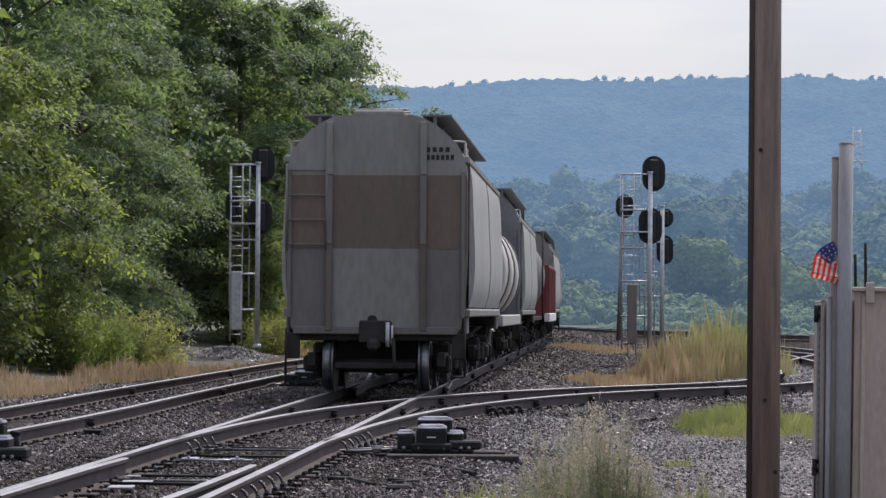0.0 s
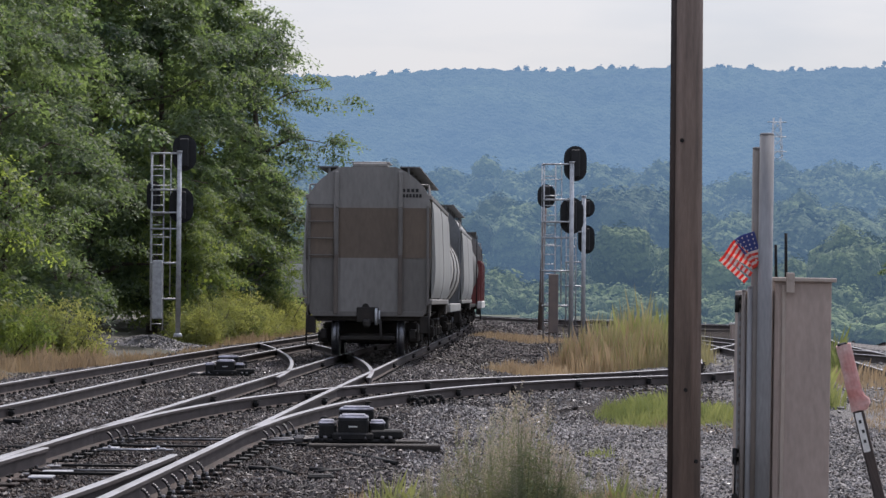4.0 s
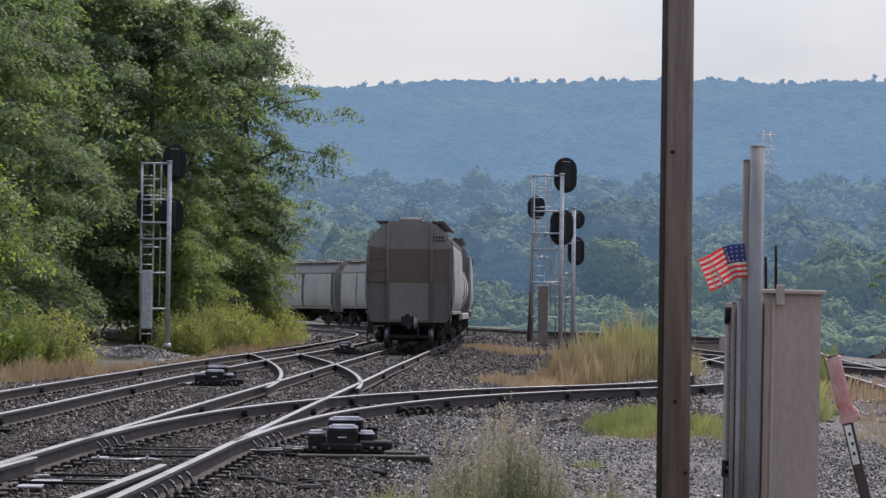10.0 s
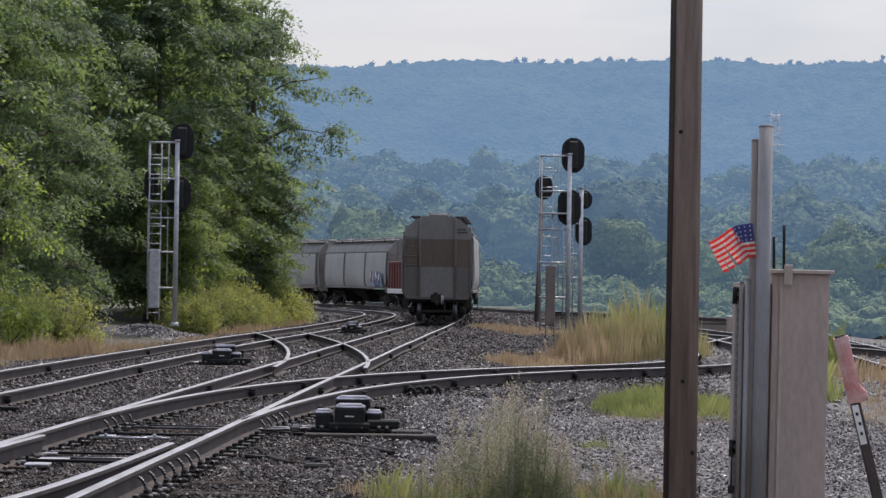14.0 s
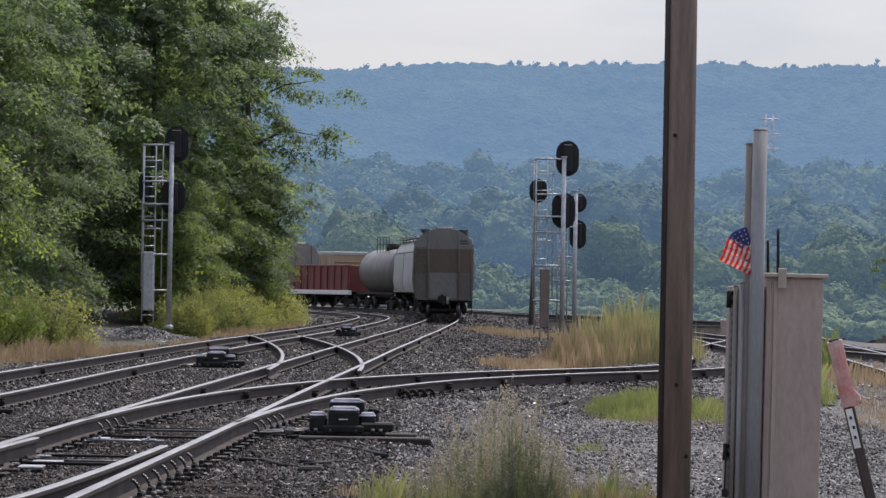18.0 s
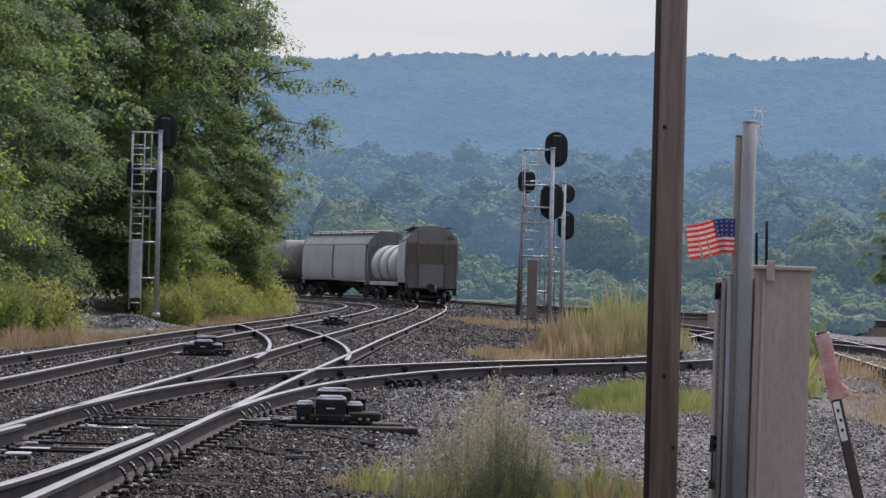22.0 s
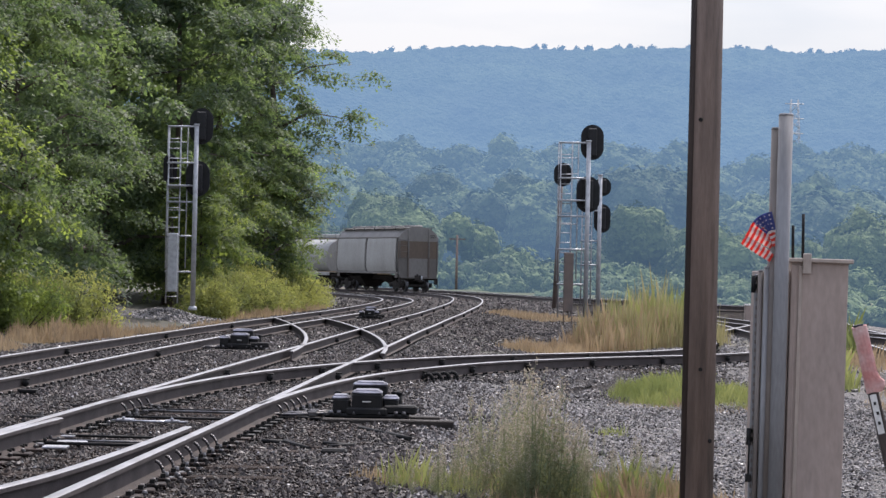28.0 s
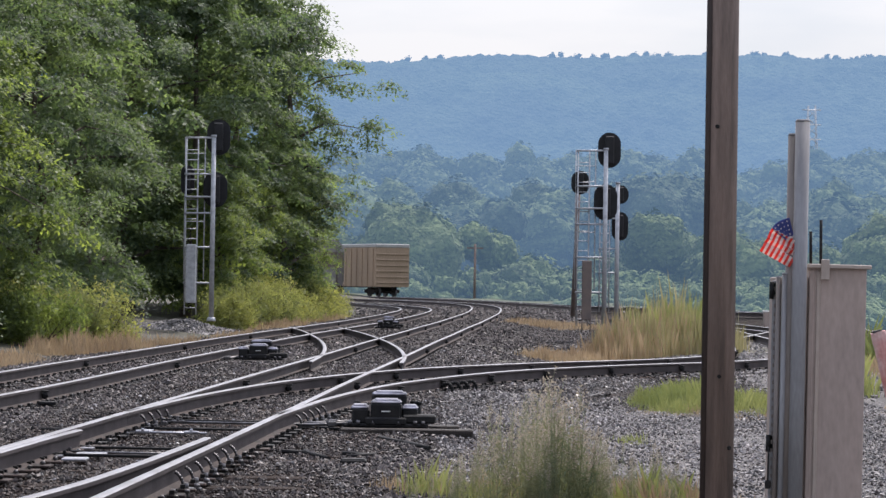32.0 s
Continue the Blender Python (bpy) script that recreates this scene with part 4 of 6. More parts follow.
def hopper(name, label, L, low=1.01, eave=3.58, top=4.31, wide=1.41, side_low=1.22, panels=2, banded=False, paint="car_grey", end="car_grey", marks=True):
    car = thing(name, label, "hopper car", group="cars of the freight train")
    a, b = 0.75, L - 0.75
    bm = bmesh.new()
    extrude(bm, hopper_outline(wide - 0.03, side_low, eave, top), a + 0.062, b - 0.062, smooth=False)
    body = part("body", bm, M[paint], car)
    # end sheets in bands, the lowest in a paler middle and grimy flanks
    line = hopper_outline(wide, low, eave, top)
    right = [(wide * 0.9, low - 0.062)] + [p for p in line if p[0] >= 0]
    rz, rx = [z for _, z in right], [x for x, _ in right]
    bands = [(2.24, 3.38, "car_brown", "brown painted band"), (3.38, top, "car_grey", "pale grey band")] if banded else [(2.24, top, end, "")]
    for y, out in ((a, -1), (b, 1)):
        for z0, z1, m, l in bands:
            zs = sorted({z0, z1, *[z for z in rz if z0 < z < z1]})
            half = [(float(np.interp(z, rz, rx)) + 0.012, z) for z in zs]
            bm = bmesh.new()
            extrude(bm, half + [(-x, z) for x, z in half[::-1]], y - 0.06, y + 0.06)
            part("end_sheet", bm, M[m], car, l)
        zs = sorted({low - 0.06, 2.24, *[z for z in rz if low - 0.06 < z < 2.24]})
        half = [(float(np.interp(z, rz, rx)) + 0.012, z) for z in zs]
        bm = bmesh.new()
        extrude(bm, [(-0.7, low - 0.06), (0.7, low - 0.06), (0.7, 2.24), (-0.7, 2.24)], y - 0.06, y + 0.06)
        part("end_sheet", bm, M["car_grey" if banded else end], car, "pale middle end sheet")
        for s in (-1, 1):
            bm = bmesh.new()
            extrude(bm, ([(s * 0.705, low - 0.06)] + [(s * x, z) for x, z in half] + [(s * 0.705, 2.24)])[::s], y - 0.05, y + 0.05)
            part("end_sheet", bm, M["car_dusk" if banded else end], car, "grimy side piece of the end")
            for z0, z1, m in ((low - 0.05, 2.3, "car_stain"), (2.3, 3.38, "car_dusk"), (3.38, top - 0.1, "car_grey")):
                bm = bmesh.new()
                box(bm, (s * 0.73, y + out * 0.09, (z0 + z1) / 2), (0.1, 0.09, z1 - z0 - 0.004), bevel=0.012)
                part("end_post", bm, M[m if banded else end], car)
            bm = bmesh.new()
            box(bm, (s * (wide - 0.06), y + out * 0.075, (low + eave) / 2), (0.06, 0.07, eave - low - 0.3), bevel=0.012)
            part("corner_post", bm, M["car_dusk" if banded else end], car)
        bm = bmesh.new()
        box(bm, (0, y + out * 0.075, low - 0.04), (2 * wide * 0.9, 0.06, 0.12), bevel=0.012)
        part("end_sill", bm, M["car_dusk" if banded else end], car)
        bm = bmesh.new()
        rod(bm, (-0.05, y + out * 0.05, low + 0.12), (-0.05, y + out * 0.075, low + 0.12), 0.08, n=12)
        part("cleanout_cap", bm, M["under"], car)
    # side sheets, posts between them and the sill below
    n = panels
    for s in (-1, 1):
        for i in range(n):
            y0, y1 = a + 0.15 + (b - a - 0.3) * i / n, a + 0.15 + (b - a - 0.3) * (i + 1) / n
            bm = bmesh.new()
            panel_side(bm, s, y0 + 0.17, y1 - 0.17, side_low + 0.12, eave - 0.02, wide + 0.015, bulge=0.09)
            part("side_sheet", bm, M["car_white" if paint != "tank" else paint], car)
            bm = bmesh.new()
            box(bm, (s * (wide - 0.01), y1, (side_low + eave) / 2), (0.08, 0.16, eave - side_low), bevel=0.01)
            part("side_post", bm, M["car_dusk"], car)
        bm = bmesh.new()
        box(bm, (s * (wide + 0.0), L / 2, side_low + 0.03), (0.1, b - a - 0.1, 0.13), bevel=0.02)
        part("side_sill", bm, M["car_grey"], car)
        for e in (a + 0.35, b - 0.35):
            bm = bmesh.new()
            box(bm, (s * (wide - 0.03), e, low + 0.08), (0.07, 0.5, 0.34), bevel=0.02)
            part("jacking_pad", bm, M["car_dusk"], car)
        bm = bmesh.new()
        box(bm, (s * (wide - 0.03), L / 2, eave + 0.05), (0.12, b - a + 0.1, 0.12), bevel=0.02)
        part("eave_rail", bm, M[paint], car)
    # hopper bays
    for i in range(n):
        y = a + (b - a) * (i + 0.5) / n
        bm = bmesh.new()
        made = bmesh.ops.create_cone(bm, cap_ends=True, segments=4, radius1=0.5, radius2=1.7, depth=0.75)["verts"]
        bmesh.ops.transform(bm, matrix=pose(0, y, 0.62) @ Matrix.Rotation(radians(45), 4, "Z"), verts=made)
        part("hopper_bay", bm, M["under"], car)
    # roof walks on brackets over the shoulders
    for x in (-1, 1):
        bm = bmesh.new()
        box(bm, (x * 0.93, L / 2, top + 0.0), (0.46, b - a + 0.1, 0.03))
        part("roof_walk", bm, M["car_dark"], car, "dark grated walkway along the roof")
        for i in range(7):
            bm = bmesh.new()
            box(bm, (x * 0.9, a + (b - a) * i / 6, top - 0.12), (0.05, 0.05, 0.2))
            part("walk_bracket", bm, M["car_dark"], car)
    for i in range(5):
        y = a + 1 + (b - a - 2) * i / 4
        bm = bmesh.new()
        box(bm, (0, y, top + 0.06), (0.8, 1.5, 0.11), bevel=0.03)
        for e in (-0.5, 0.0, 0.5):
            rod(bm, (-0.44, y + e, top + 0.13), (0.44, y + e, top + 0.13), 0.02, n=5)
        part("roof_hatch", bm, M[paint], car)
    ladder(car, (-1.08, a - 0.12, 2.2), 1.35, 0.62, 0, M["car_dusk"])
    ladder(car, (wide - 0.05, a + 0.55, low - 0.06), 2.9, 0.45, 90, M["car_grey"])
    for x in (-1, 1):
        bm = bmesh.new()
        rod(bm, (x * (wide - 0.05), a + 0.2, eave - 0.5), (x * (wide - 0.05), a + 0.2, eave + 0.33), 0.025, n=5)
        rod(bm, (x * (wide - 0.05), a + 0.2, eave + 0.33), (x * (wide - 0.45), a + 0.2, eave + 0.36), 0.02, n=5)
        part("handrail", bm, M["car_grey"], car)
    for x in (-1, 1):
        bm = bmesh.new()
        box(bm, (x * (wide - 0.12), a - 0.02, low - 0.28), (0.22, 0.06, 0.4), bevel=0.02)
        rod(bm, (x * (wide - 0.22), a - 0.1, low - 0.75), (x * (wide - 0.02), a - 0.1, low - 0.75), 0.02, n=5)
        rod(bm, (x * (wide - 0.02), a - 0.1, low - 0.75), (x * (wide - 0.02), a - 0.1, low), 0.02, n=5)
        part("corner_step", bm, M["under"], car)
    bm = bmesh.new()
    rod(bm, (0.2, a - 0.2, 0.72), (0.2, a - 0.2, 1.1), 0.035, n=6)
    rod(bm, (0.27, a - 0.2, 0.75), (0.27, a - 0.2, 1.05), 0.02, n=6)
    part("brake_rod", bm, M["galv"], car)
    if marks:
        for row, w, n, gap in ((3.78, 0.062, 4, 0.1), (3.66, 0.05, 6, 0.075)):
            for i in range(n):
                bm = bmesh.new()
                box(bm, (0.8 + i * gap, a - 0.065, row), (w, 0.008, 0.075))
                part("reporting_mark", bm, M["black"], car, "dark reporting mark as a plain bar")
    sets = underframe(car, L)
    return car, L, sets


def low_hopper(L):
    car = thing("covered_hopper", "low round-topped pressure hopper car, pale grey and dusty", "hopper car", group="cars of the freight train")
    for i in range(3):
        y0, y1 = 1.2 + (L - 2.4) * i / 3, 1.2 + (L - 2.4) * (i + 1) / 3
        bm = bmesh.new()
        pts = [(math.cos(t) * 1.44, 2.2 + math.sin(t) * 1.38) for t in np.linspace(-0.75, math.pi + 0.75, 26)]
        extrude(bm, pts, y0 + 0.06, y1 - 0.06, smooth=True)
        part("barrel", bm, M["car_white"], car)
        bm = bmesh.new()
        extrude(bm, [(x * 1.02, (z - 2.2) * 1.02 + 2.2) for x, z in pts], y1 - 0.16, y1 + 0.16)
        part("band", bm, M["car_dusk"], car, "grimy band between the barrels")
        bm = bmesh.new()
        made = bmesh.ops.create_cone(bm, cap_ends=True, segments=12, radius1=0.3, radius2=1.2, depth=0.7)["verts"]
        bmesh.ops.transform(bm, matrix=pose(0, (y0 + y1) / 2, 0.8), verts=made)
        part("outlet_cone", bm, M["under"], car)
    bm = bmesh.new()
    box(bm, (0, L / 2, 3.66), (0.7, L - 2.6, 0.05))
    for i in range(8):
        rod(bm, (0.5, 1.6 + i * (L - 3.2) / 7, 3.55), (0.5, 1.6 + i * (L - 3.2) / 7, 4.12), 0.02, n=5)
    rod(bm, (0.5, 1.6, 4.12), (0.5, L - 1.6, 4.12), 0.02, n=5)
    part("roof_walk", bm, M["car_dark"], car)
    for s in (-1, 1):
        bm = bmesh.new()
        box(bm, (s * 1.4, L / 2, 1.08), (0.14, L - 1.8, 0.24), bevel=0.02)
        part("side_sill", bm, M["car_white"], car)
    return car, L, underframe(car, L)


def tank_car(L):
    car = thing("tank_car", "grimy grey tank car with railed dome on top", "tank car", group="cars of the freight train")
    bm = bmesh.new()
    rings = [(0.8, 0.35), (0.95, 1.0), (1.2, 1.38), (1.5, 1.48)]
    prof = rings + [(L - y, r) for y, r in rings[::-1]]
    loops = [[bm.verts.new((math.cos(t) * r, y, 2.5 + math.sin(t) * r)) for t in np.linspace(0, 2 * math.pi, 33)[:-1]] for y, r in prof]
    for p, q in zip(loops, loops[1:]):
        for i in range(32):
            bm.faces.new((p[i], p[(i + 1) % 32], q[(i + 1) % 32], q[i])[::-1]).smooth = True
    bm.faces.new(loops[0])
    bm.faces.new(loops[-1][::-1])
    part("barrel", bm, M["tank"], car)
    bm = bmesh.new()
    rod(bm, (0, L / 2, 3.8), (0, L / 2, 4.35), 0.55, n=16)
    part("dome", bm, M["black"], car)
    bm = bmesh.new()
    for x in (-0.8, 0.8):
        for i in range(5):
            y = L / 2 - 1.6 + 0.8 * i
            rod(bm, (x, y, 3.75), (x, y, 4.75), 0.025, n=5)
        for z in (4.3, 4.75):
            rod(bm, (x, L / 2 - 1.6, z), (x, L / 2 + 1.6, z), 0.025, n=5)
    part("dome_rail", bm, M["black"], car)
    ladder(car, (1.5, L / 2, 1.1), 2.8, 0.45, 90, M["black"])
    for s in (-1, 1):
        bm = bmesh.new()
        box(bm, (s * 1.2, L / 2, 1.05), (0.3, L - 1.4, 0.14), bevel=0.02)
        part("running_board", bm, M["under"], car)
    return car, L, underframe(car, L, 1.35)


def gondola(L):
    car = thing("gondola_car", "low oxide-red gondola car with ribbed sides", "gondola car", group="cars of the freight train")
    for s in (-1, 1):
        bm = bmesh.new()
        box(bm, (s * 1.45, L / 2, 2.0), (0.08, L - 1.4, 1.75))
        box(bm, (s * 1.47, L / 2, 2.9), (0.16, L - 1.4, 0.12), bevel=0.02)
        part("side_wall", bm, M["car_red"], car)
        for i in range(9):
            bm = bmesh.new()
            box(bm, (s * 1.53, 1.0 + (L - 2.0) * i / 8, 1.98), (0.1, 0.14, 1.75), bevel=0.01)
            part("side_rib", bm, M["car_red"], car)
        bm = bmesh.new()
        box(bm, (s * 1.5, L / 2, 1.05), (0.2, L - 1.2, 0.3), bevel=0.02)
        part("side_sill", bm, M["white_paint"], car, "pale dusty sill")
    for y in (0.75, L - 0.75):
        bm = bmesh.new()
        box(bm, (0, y, 2.0), (2.95, 0.1, 1.8), bevel=0.02)
        part("end_wall", bm, M["car_red"], car)
    bm = bmesh.new()
    box(bm, (0, L / 2, 1.2), (2.8, L - 1.5, 0.1))
    part("floor_plate", bm, M["under"], car)
    return car, L, underframe(car, L)


# the stretch of line that the train runs over
ARC = np.concatenate([[0], np.cumsum(np.hypot(*np.diff(LINE_B, axis=0).T))])
START = float(np.interp(38.0, LINE_B[:, 1], ARC))
SPEED = 4.67


def on_line(s):
    return Vector((float(np.interp(s, ARC, LINE_B[:, 0])), float(np.interp(s, ARC, LINE_B[:, 1])), 0))


TRAIN = [hopper("covered_hopper", "covered hopper car with grey and brown banded end", 13.3, banded=True),
         low_hopper(13.2),
         hopper("covered_hopper", "white two-bay covered hopper car with dark grey end", 14.6, top=4.45, paint="car_white", end="car_dark", marks=False),
         tank_car(10.8),
         gondola(11.2)]
first = hopper("covered_hopper", "pale grey covered hopper car, dusty sides", 14.6, panels=3, top=4.45, marks=False)
for k, paint in enumerate(("graffiti", "car_red", "white_paint")):
    bm = bmesh.new()
    for i in range(4):
        box(bm, (-1.69 - 0.003 * k, 1.5 + 0.55 * i + 0.15 * k, 1.75 + 0.12 * (i % 2) + 0.1 * k), (0.012, 0.34 - 0.09 * k, 0.95 - 0.25 * k), Euler((0.35 * ((i + k) % 3 - 1), 0, 0)).to_matrix())
    part("sprayed_paint", bm, M[paint], first[0], "blue, red and white sprayed paint as plain bars")
TRAIN.append(first)
base = hopper("covered_hopper", "pale grey covered hopper car, dusty sides", 14.6, panels=3, top=4.45, marks=False)
TRAIN.append(base)
for _ in range(4):
    c = copy_thing(base[0], Matrix())
    TRAIN.append((c, 14.6, []))


def car_pose(s, L):
    p, q = on_line(s + 2.0), on_line(s + L - 2.0)
    h = math.atan2(q.x - p.x, q.y - p.y)
    d = Vector((math.sin(h), math.cos(h), 0))
    o = p - d * 2.0
    return pose(o.x, o.y, float(rail_height(p.y)), math.degrees(math.atan2(float(rail_height(q.y) - rail_height(p.y)), L)), 0, -math.degrees(h))


def gone(t):
    """Way run since the start; the train slows a little in the first seconds."""
    return SPEED * t + 0.7 * max(0.0, 1 - t / 9)


def motions():
    s = START
    for n, (car, L, sets) in enumerate(TRAIN):
        walk(car, [(t, car_pose(s + gone(t), L)) for t in range(0, 33)])
        if n < 1:
            for w in sets:
                base_at = w.location.copy()
                walk(w, [(i / 10, pose(*base_at, math.degrees(-gone(i / 10) / 0.42), 0, 0)) for i in range(321)])
        s += L
    wave_flag()


# standing car beyond the curve
box_car = thing("box_car", "standing tan box car with ribbed end and white roof edge", "box car", pose(-5.75, 213.5, 0.3, 0, 0, 27))
L, W = 15.5, 1.56
bm = bmesh.new()
box(bm, (0, L / 2, 2.5), (2 * W, L, 3.3))
part("body", bm, M["car_tan"], box_car)
bm = bmesh.new()
box(bm, (0, L / 2, 4.3), (2 * W + 0.05, L + 0.1, 0.32), bevel=0.05)
part("roof", bm, M["car_white"], box_car, "white roof edge")
for i in range(6):
    bm = bmesh.new()
    box(bm, (0, -0.04, 1.2 + 0.48 * i), (2 * W - 0.2, 0.1, 0.14), bevel=0.03)
    part("end_rib", bm, M["car_tan"], box_car)
for s in (-1, 1):
    for i in range(14):
        bm = bmesh.new()
        box(bm, (s * (W + 0.03), 0.5 + 1.1 * i, 2.5), (0.08, 0.14, 3.2), bevel=0.02)
        part("side_rib", bm, M["car_tan"], box_car)
underframe(box_car, L)

# ---- signals ----


def head_target(t, x, z, w, h, y=0.0, lamps=3):
    """Oval black background with hooded lamps behind it."""
    bm = bmesh.new()
    r = w / 2
    pts = [(x + math.cos(a) * r, z + h / 2 - r + math.sin(a) * r) for a in np.linspace(0, math.pi, 13)]
    pts += [(x - math.cos(a) * r, z - h / 2 + r - math.sin(a) * r) for a in np.linspace(0, math.pi, 13)]
    extrude(bm, pts[::-1], y - 0.015, y + 0.015)
    target = part("signal_target", bm, M["black"], t)
    bm = bmesh.new()
    box(bm, (x, y - 0.12, z), (w * 0.4, 0.2, h * 0.78), bevel=0.03)
    part("lamp_case", bm, M["black"], target)
    for i in range(lamps):
        bm = bmesh.new()
        q = z + (i - (lamps - 1) / 2) * h * 0.27
        rod(bm, (x, y + 0.01, q), (x, y + 0.3, q - 0.03), 0.12, n=12)
        part("lamp_hood", bm, M["black"], target)


def mast(t, x, z0, z1, r, name="mast"):
    bm = bmesh.new()
    rod(bm, (x, 0, z0), (x, 0, z1), r, r * 0.9, 14)
    rod(bm, (x, 0, z0), (x, 0, z0 + 0.12), r * 2, r * 1.4, 14)
    rod(bm, (x, 0, z1), (x, 0, z1 + 0.05), r * 1.15, n=12)
    return part(name, bm, M["galv"], t)


def caged_ladder(t, x, z0, z1, wide, y=0.25):
    bm = bmesh.new()
    for s in (-0.5, 0.5):
        rod(bm, (x + s * wide, y, z0), (x + s * wide, y, z1), 0.025, n=6)
    part("ladder_rail", bm, M["galv"], t)
    n = int((z1 - z0) / 0.32)
    for i in range(n):
        z = z0 + 0.2 + i * (z1 - z0 - 0.3) / n
        bm = bmesh.new()
        rod(bm, (x - wide / 2, y, z), (x + wide / 2, y, z), 0.016, n=5)
        part("rung", bm, M["galv"], t)


def signal(m, label, tall):
    t = thing("railway_signal", label, "signal", m, "signals at the junction")
    mast(t, 0, -0.1, tall, 0.078)
    caged_ladder(t, -0.68, 0.1, tall, 0.36)
    for z in (tall - 0.03, tall - 1.15, tall - 1.85, tall - 2.35, tall - 3.4, tall - 4.5):
        bm = bmesh.new()
        rod(bm, (-0.9, 0.2, z), (0, 0, z), 0.03, n=6)
        rod(bm, (-0.9, 0.45, z), (0, 0.05, z), 0.02, n=6)
        part("bracket", bm, M["galv"], t)
    for z in (tall - 1.85,):
        bm = bmesh.new()
        box(bm, (-0.4, 0.3, z), (0.95, 0.5, 0.05), bevel=0.01)
        part("platform", bm, M["galv"], t)
    bm = bmesh.new()
    rod(bm, (-0.3, 0.4, tall - 4.4), (-0.3, 0.4, tall), 0.02, n=5)
    rod(bm, (-0.92, 0.5, tall - 4.4), (-0.92, 0.5, tall), 0.02, n=5)
    for z in (tall, tall - 0.5, tall - 1.0, tall - 2.6, tall - 3.4):
        rod(bm, (-0.92, 0.5, z), (-0.3, 0.4, z), 0.015, n=5)
    part("safety_cage", bm, M["galv"], t)
    head_target(t, 0.12, tall + 0.0, 0.72, 1.12, 0.28)
    return t


left = signal(pose(-7.64, 78, 0.2), "galvanised signal mast with ladder and black oval heads, among trees", 5.57)
head_target(left, 0.04, 3.95, 0.74, 1.1, 0.28)
head_target(left, -0.84, 4.25, 0.42, 0.9, 0.5)
bm = bmesh.new()
box(bm, (-0.64, -0.05, 1.35), (0.3, 0.26, 1.8), bevel=0.02)
part("equipment_box", bm, M["galv"], left, "narrow grey steel case on the ladder")

right = signal(pose(4.52, 80, 0.0), "galvanised signal mast with ladder and black oval heads, over tall grass", 5.65)
head_target(right, 0.02, 4.0, 0.74, 1.15, 0.28)
head_target(right, -0.78, 4.62, 0.56, 0.75, 0.5, 2)
bm = bmesh.new()
box(bm, (-0.57, -0.3, 1.22), (0.3, 0.25, 1.85), bevel=0.02)
part("equipment_box", bm, M["box_brown"], right, "tall brown-grey steel case")
bm = bmesh.new()
for s in (-0.7, -0.44):
    rod(bm, (s, -0.3, -0.1), (s, -0.3, 0.35), 0.02, n=6)
part("case_leg", bm, M["box_brown"], right)

second = thing("railway_signal", "slim galvanised signal mast with two black heads", "signal", pose(5.15, 84, 0.0), "signals at the junction")
mast(second, 0, -0.1, 4.75, 0.075)
caged_ladder(second, -0.4, 0.5, 4.4, 0.32)
head_target(second, 0.1, 4.4, 0.55, 0.62, 0.25, 1)
head_target(second, 0.1, 3.35, 0.55, 0.95, 0.25, 2)
for z in (4.5, 3.6, 2.6, 1.8):
    bm = bmesh.new()
    rod(bm, (-0.6, 0.2, z), (0, 0, z), 0.025, n=6)
    part("bracket", bm, M["galv"], second)
prop = thing("steel_pole", "slender leaning dark steel pole behind the signal", "pole", pose(5.98, 135, 0.1, 0, 2.0))
bm = bmesh.new()
rod(bm, (0, 0, -0.5), (0, 0, 6.8), 0.13, 0.1, 10)
part("shaft", bm, M["box_brown"], prop)

# ---- switch machines ----


